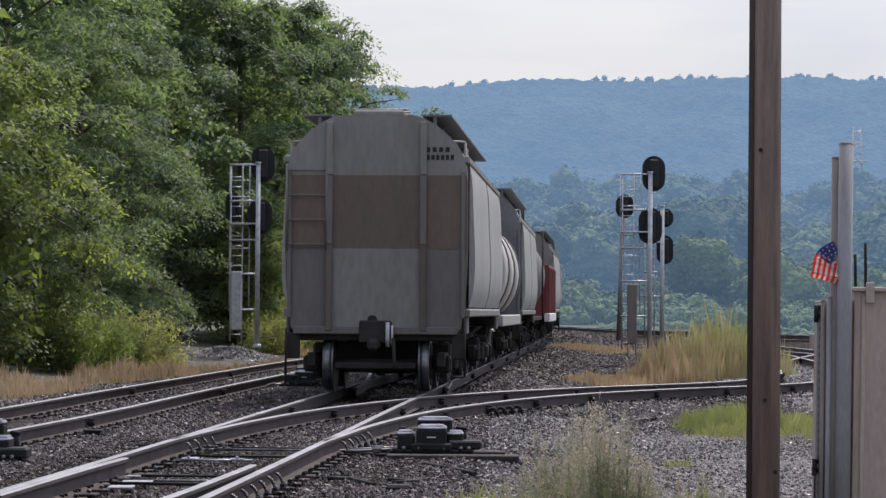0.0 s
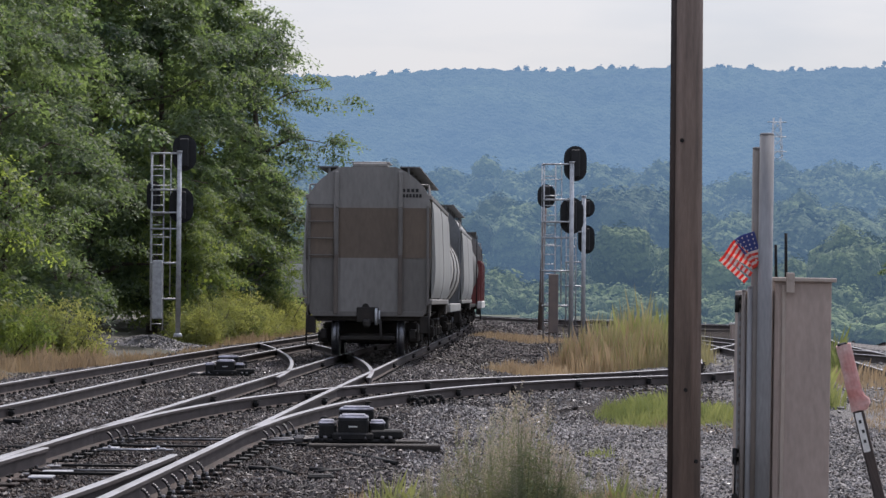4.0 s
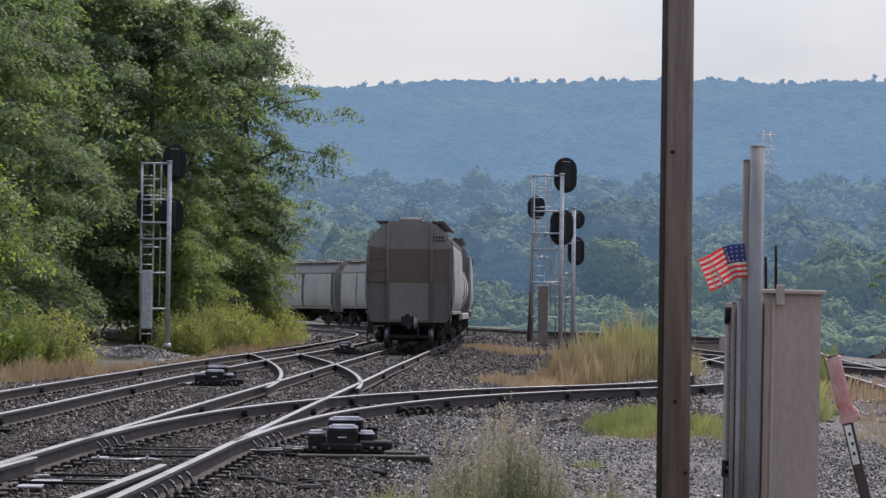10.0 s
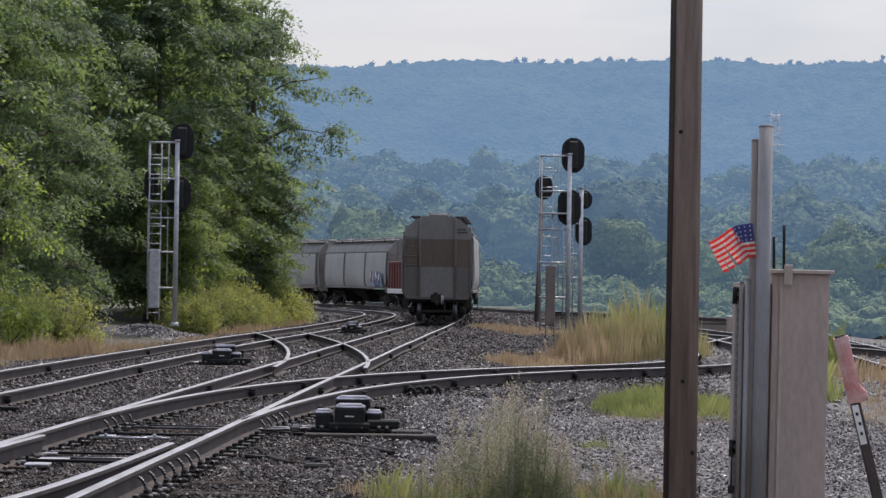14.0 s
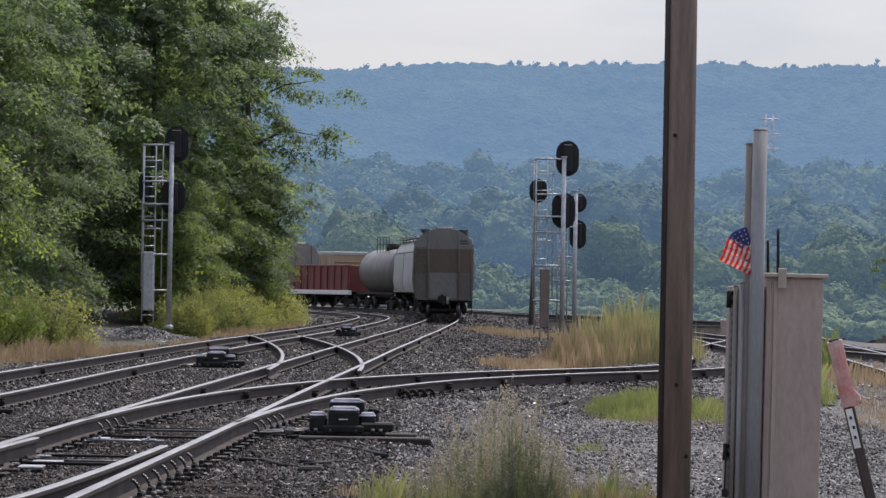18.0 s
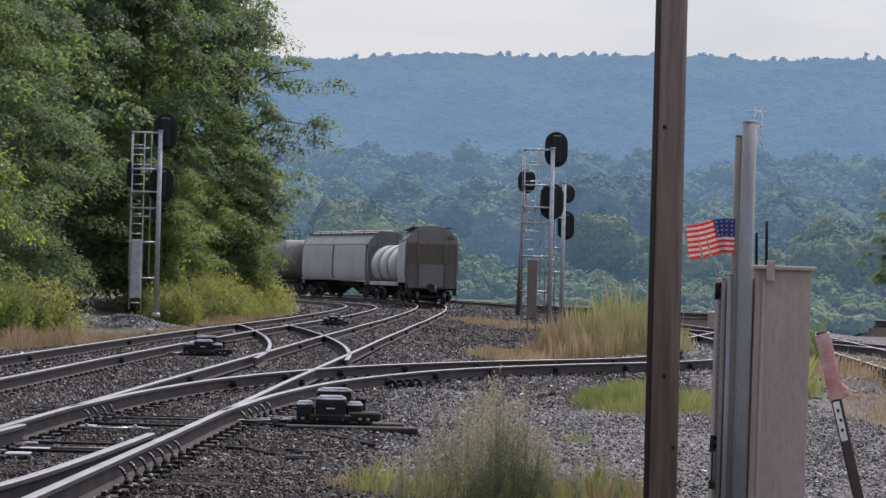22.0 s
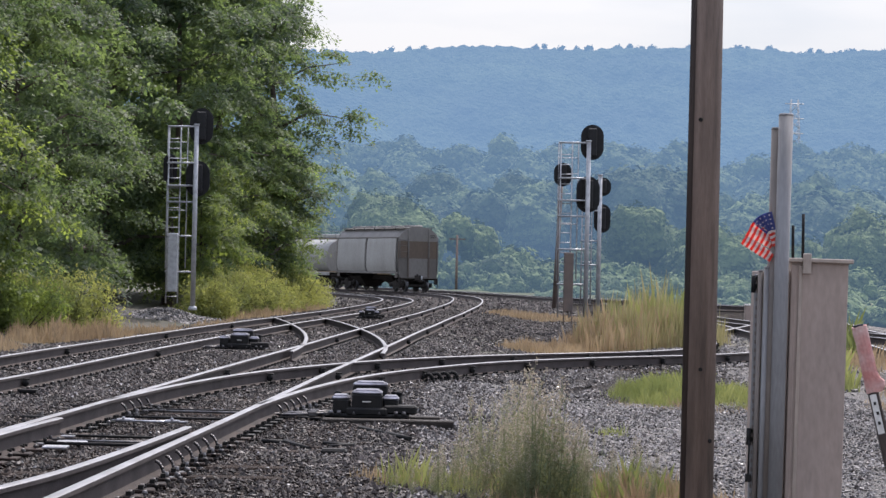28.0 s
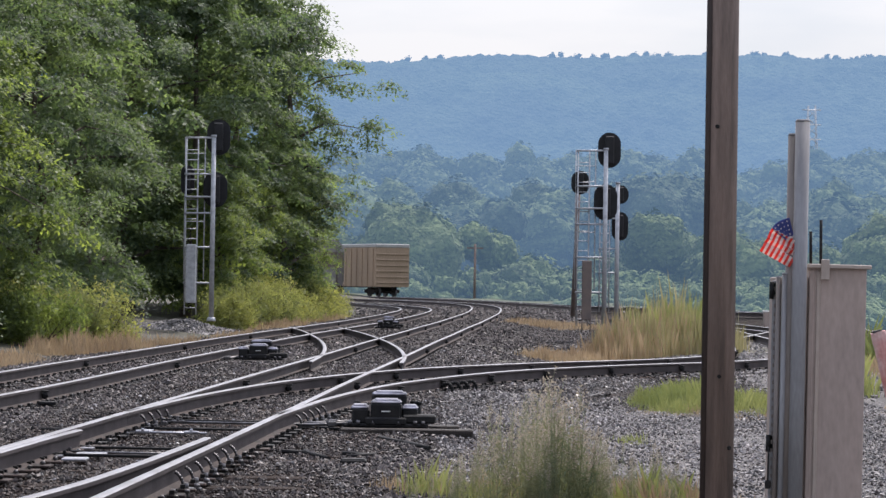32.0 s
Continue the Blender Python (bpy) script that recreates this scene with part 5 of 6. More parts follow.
def switch_machine(m, label):
    t = thing("switch_machine", label, "switch machine", m, "switch machines")
    for name, c, s in (("base_plate", (0, 0, 0.025), (0.86, 0.5, 0.05)), ("gear_case", (0, -0.02, 0.16), (0.31, 0.38, 0.24)), ("motor_case", (0.34, -0.05, 0.1), (0.34, 0.3, 0.1)),
                       ("circuit_case", (-0.26, -0.03, 0.13), (0.17, 0.32, 0.17)), ("relay_case", (0.24, 0.05, 0.14), (0.16, 0.3, 0.15)), ("rear_case", (0.02, 0.36, 0.19), (0.36, 0.22, 0.33)),
                       ("skirt", (0.0, -0.04, 0.075), (0.42, 0.44, 0.09))):
        bm = bmesh.new()
        box(bm, c, s, bevel=0.018)
        part(name, bm, M["iron"], t)
    for x, y, w, z, d in ((0, -0.02, 0.31, 0.29, 0.36), (0.02, 0.36, 0.36, 0.365, 0.24), (-0.27, -0.03, 0.18, 0.225, 0.3), (0.24, 0.03, 0.17, 0.222, 0.26)):
        bm = bmesh.new()
        box(bm, (x, y, z), (w, d, 0.045), bevel=0.018)
        box(bm, (x, y, z + 0.027), (w * 0.78, d * 0.84, 0.024), bevel=0.01)
        part("lid", bm, M["lid_iron"], t, "shiny rounded lid, sky sheen put into its colour")
    for x in (-0.36, -0.28, -0.13, 0.13, 0.3, 0.38):
        bm = bmesh.new()
        rod(bm, (x, -0.24, 0.04), (x, -0.24, 0.085), 0.03, 0.02, n=6)
        part("bolt", bm, M["gloss_iron"], t)
    bm = bmesh.new()
    box(bm, (0.0, -0.213, 0.19), (0.09, 0.004, 0.014))
    part("name_plate", bm, M["white_paint"], t)
    for x, y in ((0.27, 0.4), (0.32, 0.3), (-0.31, 0.2)):
        bm = bmesh.new()
        rod(bm, (x, y, 0.0), (x, y, 0.26), 0.035, n=8)
        rod(bm, (x, y, 0.26), (x, y, 0.29), 0.045, 0.02, n=8)
        part("stud", bm, M["iron"], t)
    for y in (-0.2, 0.14):
        bm = bmesh.new()
        rod(bm, (-1.1, y, 0.0), (-0.34, y, 0.05), 0.018, n=6)
        box(bm, (-0.55, y, 0.035), (0.1, 0.07, 0.07), bevel=0.015)
        part("throw_rod", bm, M["gloss_iron"], t)
    for x, y, w in ((0.22, -0.42, 1.34), (0.1, 0.3, 1.3)):
        bm = bmesh.new()
        box(bm, (x, y, -0.06), (w, 0.22, 0.13), bevel=0.012)
        part("head_tie", bm, M["oily_tie"], t)
    return t


LOW = Matrix.Diagonal((1, 1, 0.88, 1))
switch_machine(pose(-0.74, 26.1, -0.17) @ LOW, "low black cast-iron switch machine on long head ties")
switch_machine(pose(-3.8, 48.2, -0.17) @ LOW @ Matrix.Scale(1.08, 4), "low black cast-iron switch machine on long head ties")
switch_machine(pose(-2.4, 85, -0.16), "low black cast-iron switch machine between the two mains")

switch_machine(pose(-5.05, 24.3, -0.2), "low black cast-iron switch machine beside the near switch")

# ---- pole, cabinet and posts by the path ----
pole = thing("utility_pole", "weathered brown wooden utility pole standing in gravel", "utility pole", pose(1.75, 17.2, -0.4))
bm = bmesh.new()
rod(bm, (0, 0, -0.5), (0.012, 0, 7.5), 0.113, 0.098, 24)
part("shaft", bm, M["wood_pole"], pole)
bm = bmesh.new()
rod(bm, (-0.098, -0.052, -0.3), (-0.078, -0.05, 7.4), 0.024, 0.022, 8)
part("ground_wire_moulding", bm, M["post_brown"], pole, "narrow dark moulding strip")
for z, a in ((2.78, -1.9), (1.1, -1.6), (0.62, -0.9)):
    bm = bmesh.new()
    rod(bm, (math.cos(a) * 0.1, math.sin(a) * 0.1, z), (math.cos(a) * 0.122, math.sin(a) * 0.122, z), 0.014, n=8)
    part("bolt", bm, M["iron"], pole)

cabinet = thing("signal_cabinet", "pinkish tan steel signal cabinet with hinged side door, weather-stained", "cabinet", pose(2.04, 15.0, -0.42, 0, 0.6))
for name, c, s, mat in (("body", (0.165, 0.2, 0.92), (0.34, 0.42, 1.84), "cabinet"), ("lid", (0.17, 0.2, 1.85), (0.38, 0.48, 0.025), "cabinet_edge"),
                        ("corner_strip", (0.052, -0.013, 0.92), (0.026, 0.01, 1.8), "cabinet_edge"), ("edge_strip", (0.012, -0.012, 0.92), (0.03, 0.008, 1.8), "cabinet"),
                        ("side_case", (-0.096, 0.2, 0.9), (0.178, 0.4, 1.76), "cabinet"), ("door_flange", (-0.175, 0.0, 0.9), (0.02, 0.03, 1.76), "cabinet_edge"),
                        ("door_flange", (-0.14, 0.0, 0.9), (0.022, 0.024, 1.72), "rusty_pipe"), ("slotted_strut", (-0.203, 0.005, 0.88), (0.026, 0.03, 1.76), "pipe")):
    bm = bmesh.new()
    box(bm, c, s, bevel=0.004)
    part(name, bm, M[mat], cabinet)
slot_mesh = mesh_of(box(bmesh.new(), (0, 0, 0), (0.01, 0.002, 0.022)), "slot", M["rusty_pipe"])
for i in range(34):
    shared("slot", slot_mesh, cabinet, pose(-0.203, -0.0105, 0.06 + 0.05 * i))
bm = bmesh.new()
box(bm, (0.085, -0.045, 1.83), (0.05, 0.012, 0.12), bevel=0.003)
rod(bm, (0.085, -0.055, 1.86), (0.085, -0.045, 1.86), 0.014, n=10)
part("lifting_lug", bm, M["cabinet_edge"], cabinet)
for z in (0.35, 0.8, 1.7):
    bm = bmesh.new()
    rod(bm, (-0.222, -0.005, z - 0.05), (-0.222, -0.005, z + 0.05), 0.014, n=8)
    box(bm, (-0.2, -0.004, z), (0.04, 0.012, 0.09))
    part("hinge", bm, M["iron"], cabinet)
bm = bmesh.new()
rod(bm, (-0.222, -0.03, 0.58), (-0.222, -0.03, 0.78), 0.006, n=6)
box(bm, (-0.222, -0.03, 0.56), (0.035, 0.02, 0.05), bevel=0.006)
part("padlock", bm, M["iron"], cabinet)
for x, z0, z1 in ((0.1, 1.86, 2.13), (0.04, 1.86, 2.06)):
    bm = bmesh.new()
    rod(bm, (x, 0.25, z0), (x - 0.005, 0.25, z1), 0.009, n=6)
    part("rod_aerial", bm, M["iron"], cabinet)

for x, y, top, r, lab in ((1.975, 14.93, 2.28, 0.043, "smooth grey galvanised steel pipe post"), (1.932, 14.97, 2.2, 0.036, "weathered dark grey pipe post"),
                          (1.893, 14.96, 1.38, 0.018, "thin grey conduit beside the cabinet"), (1.858, 14.97, 1.36, 0.014, "thin tan conduit beside the cabinet")):
    t = thing("pipe_post", lab, "post", pose(x, y, -0.42, 0, 0.5), "posts beside the cabinet")
    bm = bmesh.new()
    rod(bm, (0, 0, -0.2), (0, 0, top + 0.42), r, n=20)
    part("tube", bm, M["rusty_pipe" if "dark" in lab or "tan" in lab else "pipe"], t)
    bm = bmesh.new()
    rod(bm, (0, 0, top + 0.415), (0, 0, top + 0.428), r * 1.04, r * 0.9, 20)
    part("cap", bm, M["pipe"], t)

post = thing("marker_post", "leaning post with faded red wrapped top and black lower part", "post", pose(2.295, 14.0, 1.06, 0, -14.0))
bm = bmesh.new()
rings = []
for i in range(15):
    z = -0.37 * i / 14
    bulge = 0.035 * math.exp(-((z + 0.33) / 0.035) ** 2)
    rings.append([bm.verts.new((0.006 + 0.042 * math.cos(q) * (1 + 0.18 * noise.noise((math.cos(q) * 2, math.sin(q) * 2, z * 14))) + (bulge if math.cos(q) > 0.2 else 0),
                                0.034 * math.sin(q), z + 0.004 * math.sin(3 * q + i))) for q in np.linspace(0, 2 * math.pi, 14, endpoint=False)])
for lower, upper in zip(rings[1:], rings):
    for j in range(14):
        bm.faces.new((upper[j], lower[j], lower[(j + 1) % 14], upper[(j + 1) % 14]))
bm.faces.new(rings[0])
bm.faces.new(rings[-1][::-1])
bmesh.ops.recalc_face_normals(bm, faces=bm.faces)
part("wrapped_top", bm, M["faded_red"], post)
bm = bmesh.new()
box(bm, (0, 0, 0.002), (0.05, 0.045, 0.02), bevel=0.004)
part("cap", bm, M["black"], post)
bm = bmesh.new()
box(bm, (0.0, 0, -1.0), (0.055, 0.045, 1.3), bevel=0.005)
part("shaft", bm, M["post_brown"], post)
bm = bmesh.new()
box(bm, (-0.008, -0.0245, -0.49), (0.036, 0.004, 0.22))
part("number_strip", bm, M["white_paint"], post, "white strip with plain dark bars")
for i in range(3):
    bm = bmesh.new()
    box(bm, (-0.008 + 0.004 * (i % 2), -0.0275, -0.43 - 0.055 * i), (0.014, 0.003, 0.018))
    part("bar", bm, M["black"], post)

# ---- flag ----
FLAG_N, FLAG_L, FLAG_H = 9, 0.31, 0.2
flag = thing("flag", "small red, white and blue striped cloth flag tied to a pipe", "flag", pose(1.925, 14.93, 1.66))
bm = bmesh.new()
rod(bm, (0, 0.02, -0.24), (0, 0.02, 0.1), 0.005, n=6)
part("stick", bm, M["wood_pole"], flag)
STRIPS = []
for i in range(FLAG_N):
    w = FLAG_L / FLAG_N
    bm = bmesh.new()
    h = FLAG_H / 13
    faces = []
    for y in (-0.0012, 0.0012):
        rows = [[bm.verts.new((x, y, -h * j)) for x in (0.001, -w * 1.04)] for j in range(14)]
        for j in range(13):
            f = bm.faces.new((rows[j][0], rows[j][1], rows[j + 1][1], rows[j + 1][0])[::1 if y < 0 else -1])
            f.material_index = 2 if (i < 4 and j < 7) else (0 if j % 2 == 0 else 1)
        faces.append(rows)
    for j in range(13):
        for e in (0, 1):
            f = bm.faces.new((faces[0][j][e], faces[1][j][e], faces[1][j + 1][e], faces[0][j + 1][e]))
            f.material_index = 2 if (i < 4 and j < 7) else (0 if j % 2 == 0 else 1)
    if i < 4:
        for j in range(4):
            box(bm, (-w / 2, 0, -0.016 - 0.026 * j), (0.008, 0.0035, 0.008), slot=1)
    STRIPS.append(part("cloth_strip", bm, [M["flag_red"], M["flag_white"], M["flag_blue"]], flag))


def wave_flag():
    """The cloth as a chain of stiff strips: droop in degrees by time, with a ripple that runs along it."""
    keys = [(0, 62), (1, 60), (2, 50), (3, 48), (5, 35), (6, 12), (6.6, 8), (7, -2), (7.6, 45), (8, 48), (8.6, 2), (9, 2), (10, 20), (10.5, 5), (11, 70), (11.5, 28), (12, 18), (13, 6), (14, 25),
            (16, 30), (17, 45), (18, 55), (18.6, 15), (19, 0), (19.5, 48), (20, 50), (20.5, 20), (21, 40), (21.6, 52), (22, 8), (22.6, 25), (23, 4), (23.5, 25), (24, 25), (24.6, 0), (25, -2), (25.5, 5),
            (27.5, 5), (28, 50), (29, 55), (29.5, 60), (30, 5), (30.5, 52), (31, 8), (31.5, 55), (32, 52)]
    ts, ds = [k[0] for k in keys], [k[1] for k in keys]
    rows = [[] for _ in STRIPS]
    w = FLAG_L / FLAG_N
    for n in range(0, 161):
        t = n / 5
        droop = 4 + 1.1 * float(np.interp(t, ts, ds))
        p = Vector((0, 0, 0.05))
        for i in range(FLAG_N):
            fall = max(-12, min(78, droop * min(1.1, 0.35 + 0.14 * i) + 7 * math.sin(3.1 * t - 0.9 * i)))
            swing = (1 if i % 2 else -1) * (12 + 0.3 * max(0, fall)) + 16 * math.sin(5.2 * t - 0.8 * i) * min(1, 0.3 + i / 5)
            m = pose(0, 0, 0, 0, -fall, 0) @ pose(0, 0, 0, 0, 0, swing)
            rows[i].append((t, Matrix.Translation(p + Vector((0, -0.0015 * i, 0))) @ m))
            p = p + m.to_3x3() @ Vector((-w, 0, 0))
    for ob, r in zip(STRIPS, rows):
        walk(ob, r)

# ---- distance ----
xs, rs = np.linspace(-1100, 1100, 551), np.linspace(0, 1, 70)
top = 219 + 0.024 * (xs + 107) + 1.5 * np.sin(xs / 90) + 1.2 * np.sin(xs / 37 + 1)
v = []
for r in rs:
    for x, t in zip(xs, top):
        n1 = noise.noise((x / 90, r * 6, 0)) * 12 * (1 - r ** 4) + noise.noise((x / 18, r * 34, 3)) * 5 * (1 - 0.7 * r ** 6)
        crest = abs(noise.noise((x / 9, r * 50, 7))) * 6
        v.append((x, 1900 + 620 * r + 60 * math.sin(x / 150) * (1 - r), -8 + (t + 8) * math.sin(r * math.pi / 2) + n1 * min(1, 3 * r) * (1 - 0.6 * (r > 0.97)) + crest))
k = np.arange((len(rs) - 1) * len(xs)).reshape(-1, len(xs))[:, :-1].ravel()
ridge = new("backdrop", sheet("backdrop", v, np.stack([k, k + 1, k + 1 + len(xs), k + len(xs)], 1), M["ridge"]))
tagged(ridge, "long wooded ridge far off, blue haze put into its colour", "hill", kind="structure")


def crest(x):
    return 219 + 0.024 * (x + 107) + 1.5 * math.sin(x / 90) + 1.2 * math.sin(x / 37 + 1)


def far_woods(name, label, mat, rows, seed, leaf, thick, on_ridge=False):
    """Rows of crowns: distance, base, tops, how far across, count."""
    rng = np.random.default_rng(seed)
    centres, outward, core, quads = [], [], [], []
    au, av = np.meshgrid(np.linspace(0, 2 * np.pi, 21)[:-1], np.linspace(-1.2, 1.57, 12))
    ball = np.stack([np.cos(au) * np.cos(av), np.sin(au) * np.cos(av), np.sin(av)], -1).reshape(-1, 3)
    cell = np.array([(20 * j + i, 20 * j + (i + 1) % 20, 20 * j + 20 + (i + 1) % 20, 20 * j + 20 + i) for j in range(11) for i in range(20)])
    for d, d2, top, x0, x1, count, rad in rows:
        for _ in range(count):
            x, y = rng.uniform(x0, x1), rng.uniform(d, d2)
            base = float(bed_height(np.float64(x), np.float64(y))) - 0.3
            if on_ridge:
                base = crest(x) - 4
            h = top * rng.uniform(0.55, 1.05)
            r = rad * rng.uniform(0.5, 1.5)
            n = rng.normal(size=(max(24, int(0.75 * thick * r * r)), 3))
            n /= np.linalg.norm(n, axis=1)[:, None]
            n[:, 2] = np.abs(n[:, 2]) * 1.1 - 0.35
            lump = 1 + 0.18 * np.sin(n[:, :1] * 5 + x) * np.cos(n[:, 1:2] * 5 + y)
            centres.append(np.array([x, y, base + h - r * 0.9]) + n * lump * np.array([r, r, min(h * 0.75, r * 1.25)]))
            outward.append(n + np.array([0, 0, 0.25]))
            b = ball * (1 + 0.14 * np.sin(ball[:, :1] * 5 + x) * np.cos(ball[:, 1:2] * 5 + y) + 0.08 * np.sin(ball[:, 2:] * 7 + ball[:, :1] * 6 + x) + 0.06 * np.sin(ball[:, 1:2] * 11 + x) * np.cos(ball[:, 2:] * 12 + y))
            quads.append(cell + 240 * len(core))
            core.append(np.array([x, y, base + h - r * 0.9]) + b * np.array([0.88, 0.88, 0.68]) * np.array([r, r, min(h * 0.75, r * 1.25)]))
    c = np.vstack(centres)
    vv, f = leaf_quads(c, 2, (leaf * 0.7,) * 3, leaf * 1.0, seed, 0.3, 0.8, np.vstack(outward) * 2.4)
    f = np.vstack([f, np.vstack(quads) + len(vv)])
    vv = np.vstack([vv, np.vstack(core)])
    me = sheet(name, vv, f, mat)
    me.polygons.foreach_set("use_smooth", [True] * len(f))
    return tagged(new(name, me), label, "woods", kind="stuff")


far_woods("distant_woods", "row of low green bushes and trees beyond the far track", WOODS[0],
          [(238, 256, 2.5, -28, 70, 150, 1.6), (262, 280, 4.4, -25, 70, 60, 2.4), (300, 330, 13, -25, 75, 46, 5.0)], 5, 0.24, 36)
# these bushes carry the same painted haze glow as the near woods
far_woods("roadside_bushes", "low green bushes behind the outer tracks, haze put into their colour", WOODS[0],
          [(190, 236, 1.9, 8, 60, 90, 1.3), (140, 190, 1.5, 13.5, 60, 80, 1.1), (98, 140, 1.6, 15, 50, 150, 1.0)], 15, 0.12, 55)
far_woods("distant_woods", "green woods across the valley, haze put into their colour", WOODS[1],
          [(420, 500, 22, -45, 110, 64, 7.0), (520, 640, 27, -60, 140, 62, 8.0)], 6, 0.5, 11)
far_woods("distant_woods", "pale woods on the rising ground, haze put into their colour", WOODS[2],
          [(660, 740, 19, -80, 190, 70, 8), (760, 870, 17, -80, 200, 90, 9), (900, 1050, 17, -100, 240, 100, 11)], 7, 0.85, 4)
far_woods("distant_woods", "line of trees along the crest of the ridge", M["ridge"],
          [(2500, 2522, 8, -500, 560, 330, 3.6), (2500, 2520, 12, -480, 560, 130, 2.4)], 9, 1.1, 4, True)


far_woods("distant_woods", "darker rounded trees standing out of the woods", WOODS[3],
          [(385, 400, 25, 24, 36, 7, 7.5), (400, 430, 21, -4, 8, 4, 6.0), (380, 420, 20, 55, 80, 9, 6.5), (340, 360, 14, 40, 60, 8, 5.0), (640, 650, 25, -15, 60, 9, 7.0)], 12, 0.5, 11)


def house(m, wide, deep, tall, paint):
    t = thing("house", "small pale house with pitched roof among distant trees", "house", m, "houses on the far slope")
    bm = bmesh.new()
    extrude(bm, [(-wide / 2, -1), (wide / 2, -1), (wide / 2, tall), (0, tall + wide * 0.28), (-wide / 2, tall)], 0, deep)
    part("wall", bm, M[paint], t)
    for s in (-1, 1):
        bm = bmesh.new()
        extrude(bm, [(0, tall + wide * 0.28 + 0.15), (0, tall + wide * 0.28 + 0.4), (s * (wide / 2 + 0.6), tall - 0.1), (s * (wide / 2 + 0.6), tall - 0.35)][::-s], -0.5, deep + 0.5)
        part("roof", bm, M["car_dark"], t)
    for x in (-0.28, 0.0, 0.28):
        bm = bmesh.new()
        box(bm, (x * wide, -0.03, tall * 0.55), (1.1, 0.12, 1.5))
        part("window", bm, M["black"], t)
    return t


for px, d, w, turn in ((108, 690, 13, 70), (46, 655, 11, 20), (62, 745, 14, 80), (88, 610, 12, -60)):
    house(pose(px, d, float(bed_height(np.float64(px), np.float64(d))), 0, 0, turn), w, 9, 7.5, "white_paint")
tower = thing("pylon", "faint grey lattice power pylon on the far slope", "pylon", pose(164.5, 1200, 35))
bm = bmesh.new()
for sx in (-1, 1):
    for sy in (-1, 1):
        rod(bm, (sx * 4.2, sy * 4.2, -2), (sx * 1.6, sy * 1.6, 54), 0.22, n=4)
for i in range(13):
    z, w = 4 * i, 4.2 - 2.6 * i / 13
    w2 = 4.2 - 2.6 * (i + 1) / 13
    for s in (-1, 1):
        rod(bm, (s * w, -w, z), (-s * w2, -w2, z + 4), 0.13, n=4)
part("lattice", bm, M["galv"], tower)
for z in (38, 45, 52):
    bm = bmesh.new()
    rod(bm, (-4.5, 0, z), (4.5, 0, z), 0.22, n=4)
    part("cross_arm", bm, M["galv"], tower)

line_pole = thing("utility_pole", "slim distant timber power pole before the woods", "utility pole", pose(1.35, 245, -0.2))
bm = bmesh.new()
rod(bm, (0, 0, -0.5), (0, 0, 5.6), 0.14, 0.1, 8)
part("shaft", bm, M["wood_pole"], line_pole)
bm = bmesh.new()
box(bm, (0, 0, 5.2), (1.6, 0.1, 0.12))
part("cross_arm", bm, M["wood_pole"], line_pole)

# ---- stones, weeds and clutter beside the rails ----


def scatter_stones(name, label, spots, seed, mat="stone", spare=0.0):
    """Angular stones lying on the bed: each a squashed, chipped block."""
    rng = np.random.default_rng(seed)
    base = np.array([(1, 0, 0), (-1, 0, 0), (0, 1, 0), (0, -1, 0), (0.2, 0.1, 0.8), (-0.1, -0.2, -0.7)], float)
    tri = np.array([(0, 2, 4), (2, 1, 4), (1, 3, 4), (3, 0, 4), (2, 0, 5), (1, 2, 5), (3, 1, 5), (0, 3, 5)])
    vs = []
    for x0, x1, y0, y1, n, size in spots:
        x, y = rng.uniform(x0, x1, n), y0 + (y1 - y0) * rng.random(n)
        z = bed_height(x, y) + rng.uniform(-0.01, 0.02, n)
        clear = np.ones(n, bool)
        for line in (LINE_A, LINE_B, LINE_C):
            near = np.interp(y, line[:200, 1], line[:200, 0])
            for side in (-0.755, 0.755):
                ok = (y > line[0, 1]) & (np.abs(x - near - side) < 0.12)
                clear &= ~ok
        in_b = np.abs(x - np.interp(y, LINE_B[:280, 1], LINE_B[:280, 0])) < 1.7
        clear &= ~(in_b & (y < 29) & (rng.random(n) < spare))
        x, y, z = x[clear], y[clear], z[clear]
        m = len(x)
        s = size * rng.uniform(0.5, 1.3, (m, 1, 1)) * rng.uniform(0.6, 1.2, (m, 1, 3))
        v = base[None] + rng.normal(0, 0.16, (m, 6, 3))
        a = rng.uniform(0, 6.283, m)
        c, d = np.cos(a), np.sin(a)
        v = v * s
        v = np.stack([v[..., 0] * c[:, None] - v[..., 1] * d[:, None], v[..., 0] * d[:, None] + v[..., 1] * c[:, None], v[..., 2]], -1)
        vs.append((v + np.stack([x, y, z], -1)[:, None]).reshape(-1, 3))
    v = np.vstack(vs)
    k = np.arange(len(v) // 6)[:, None, None] * 6
    return tagged(new(name, sheet(name, v, (k + tri[None]).reshape(-1, 3), M[mat])), label, "gravel", kind="stuff")


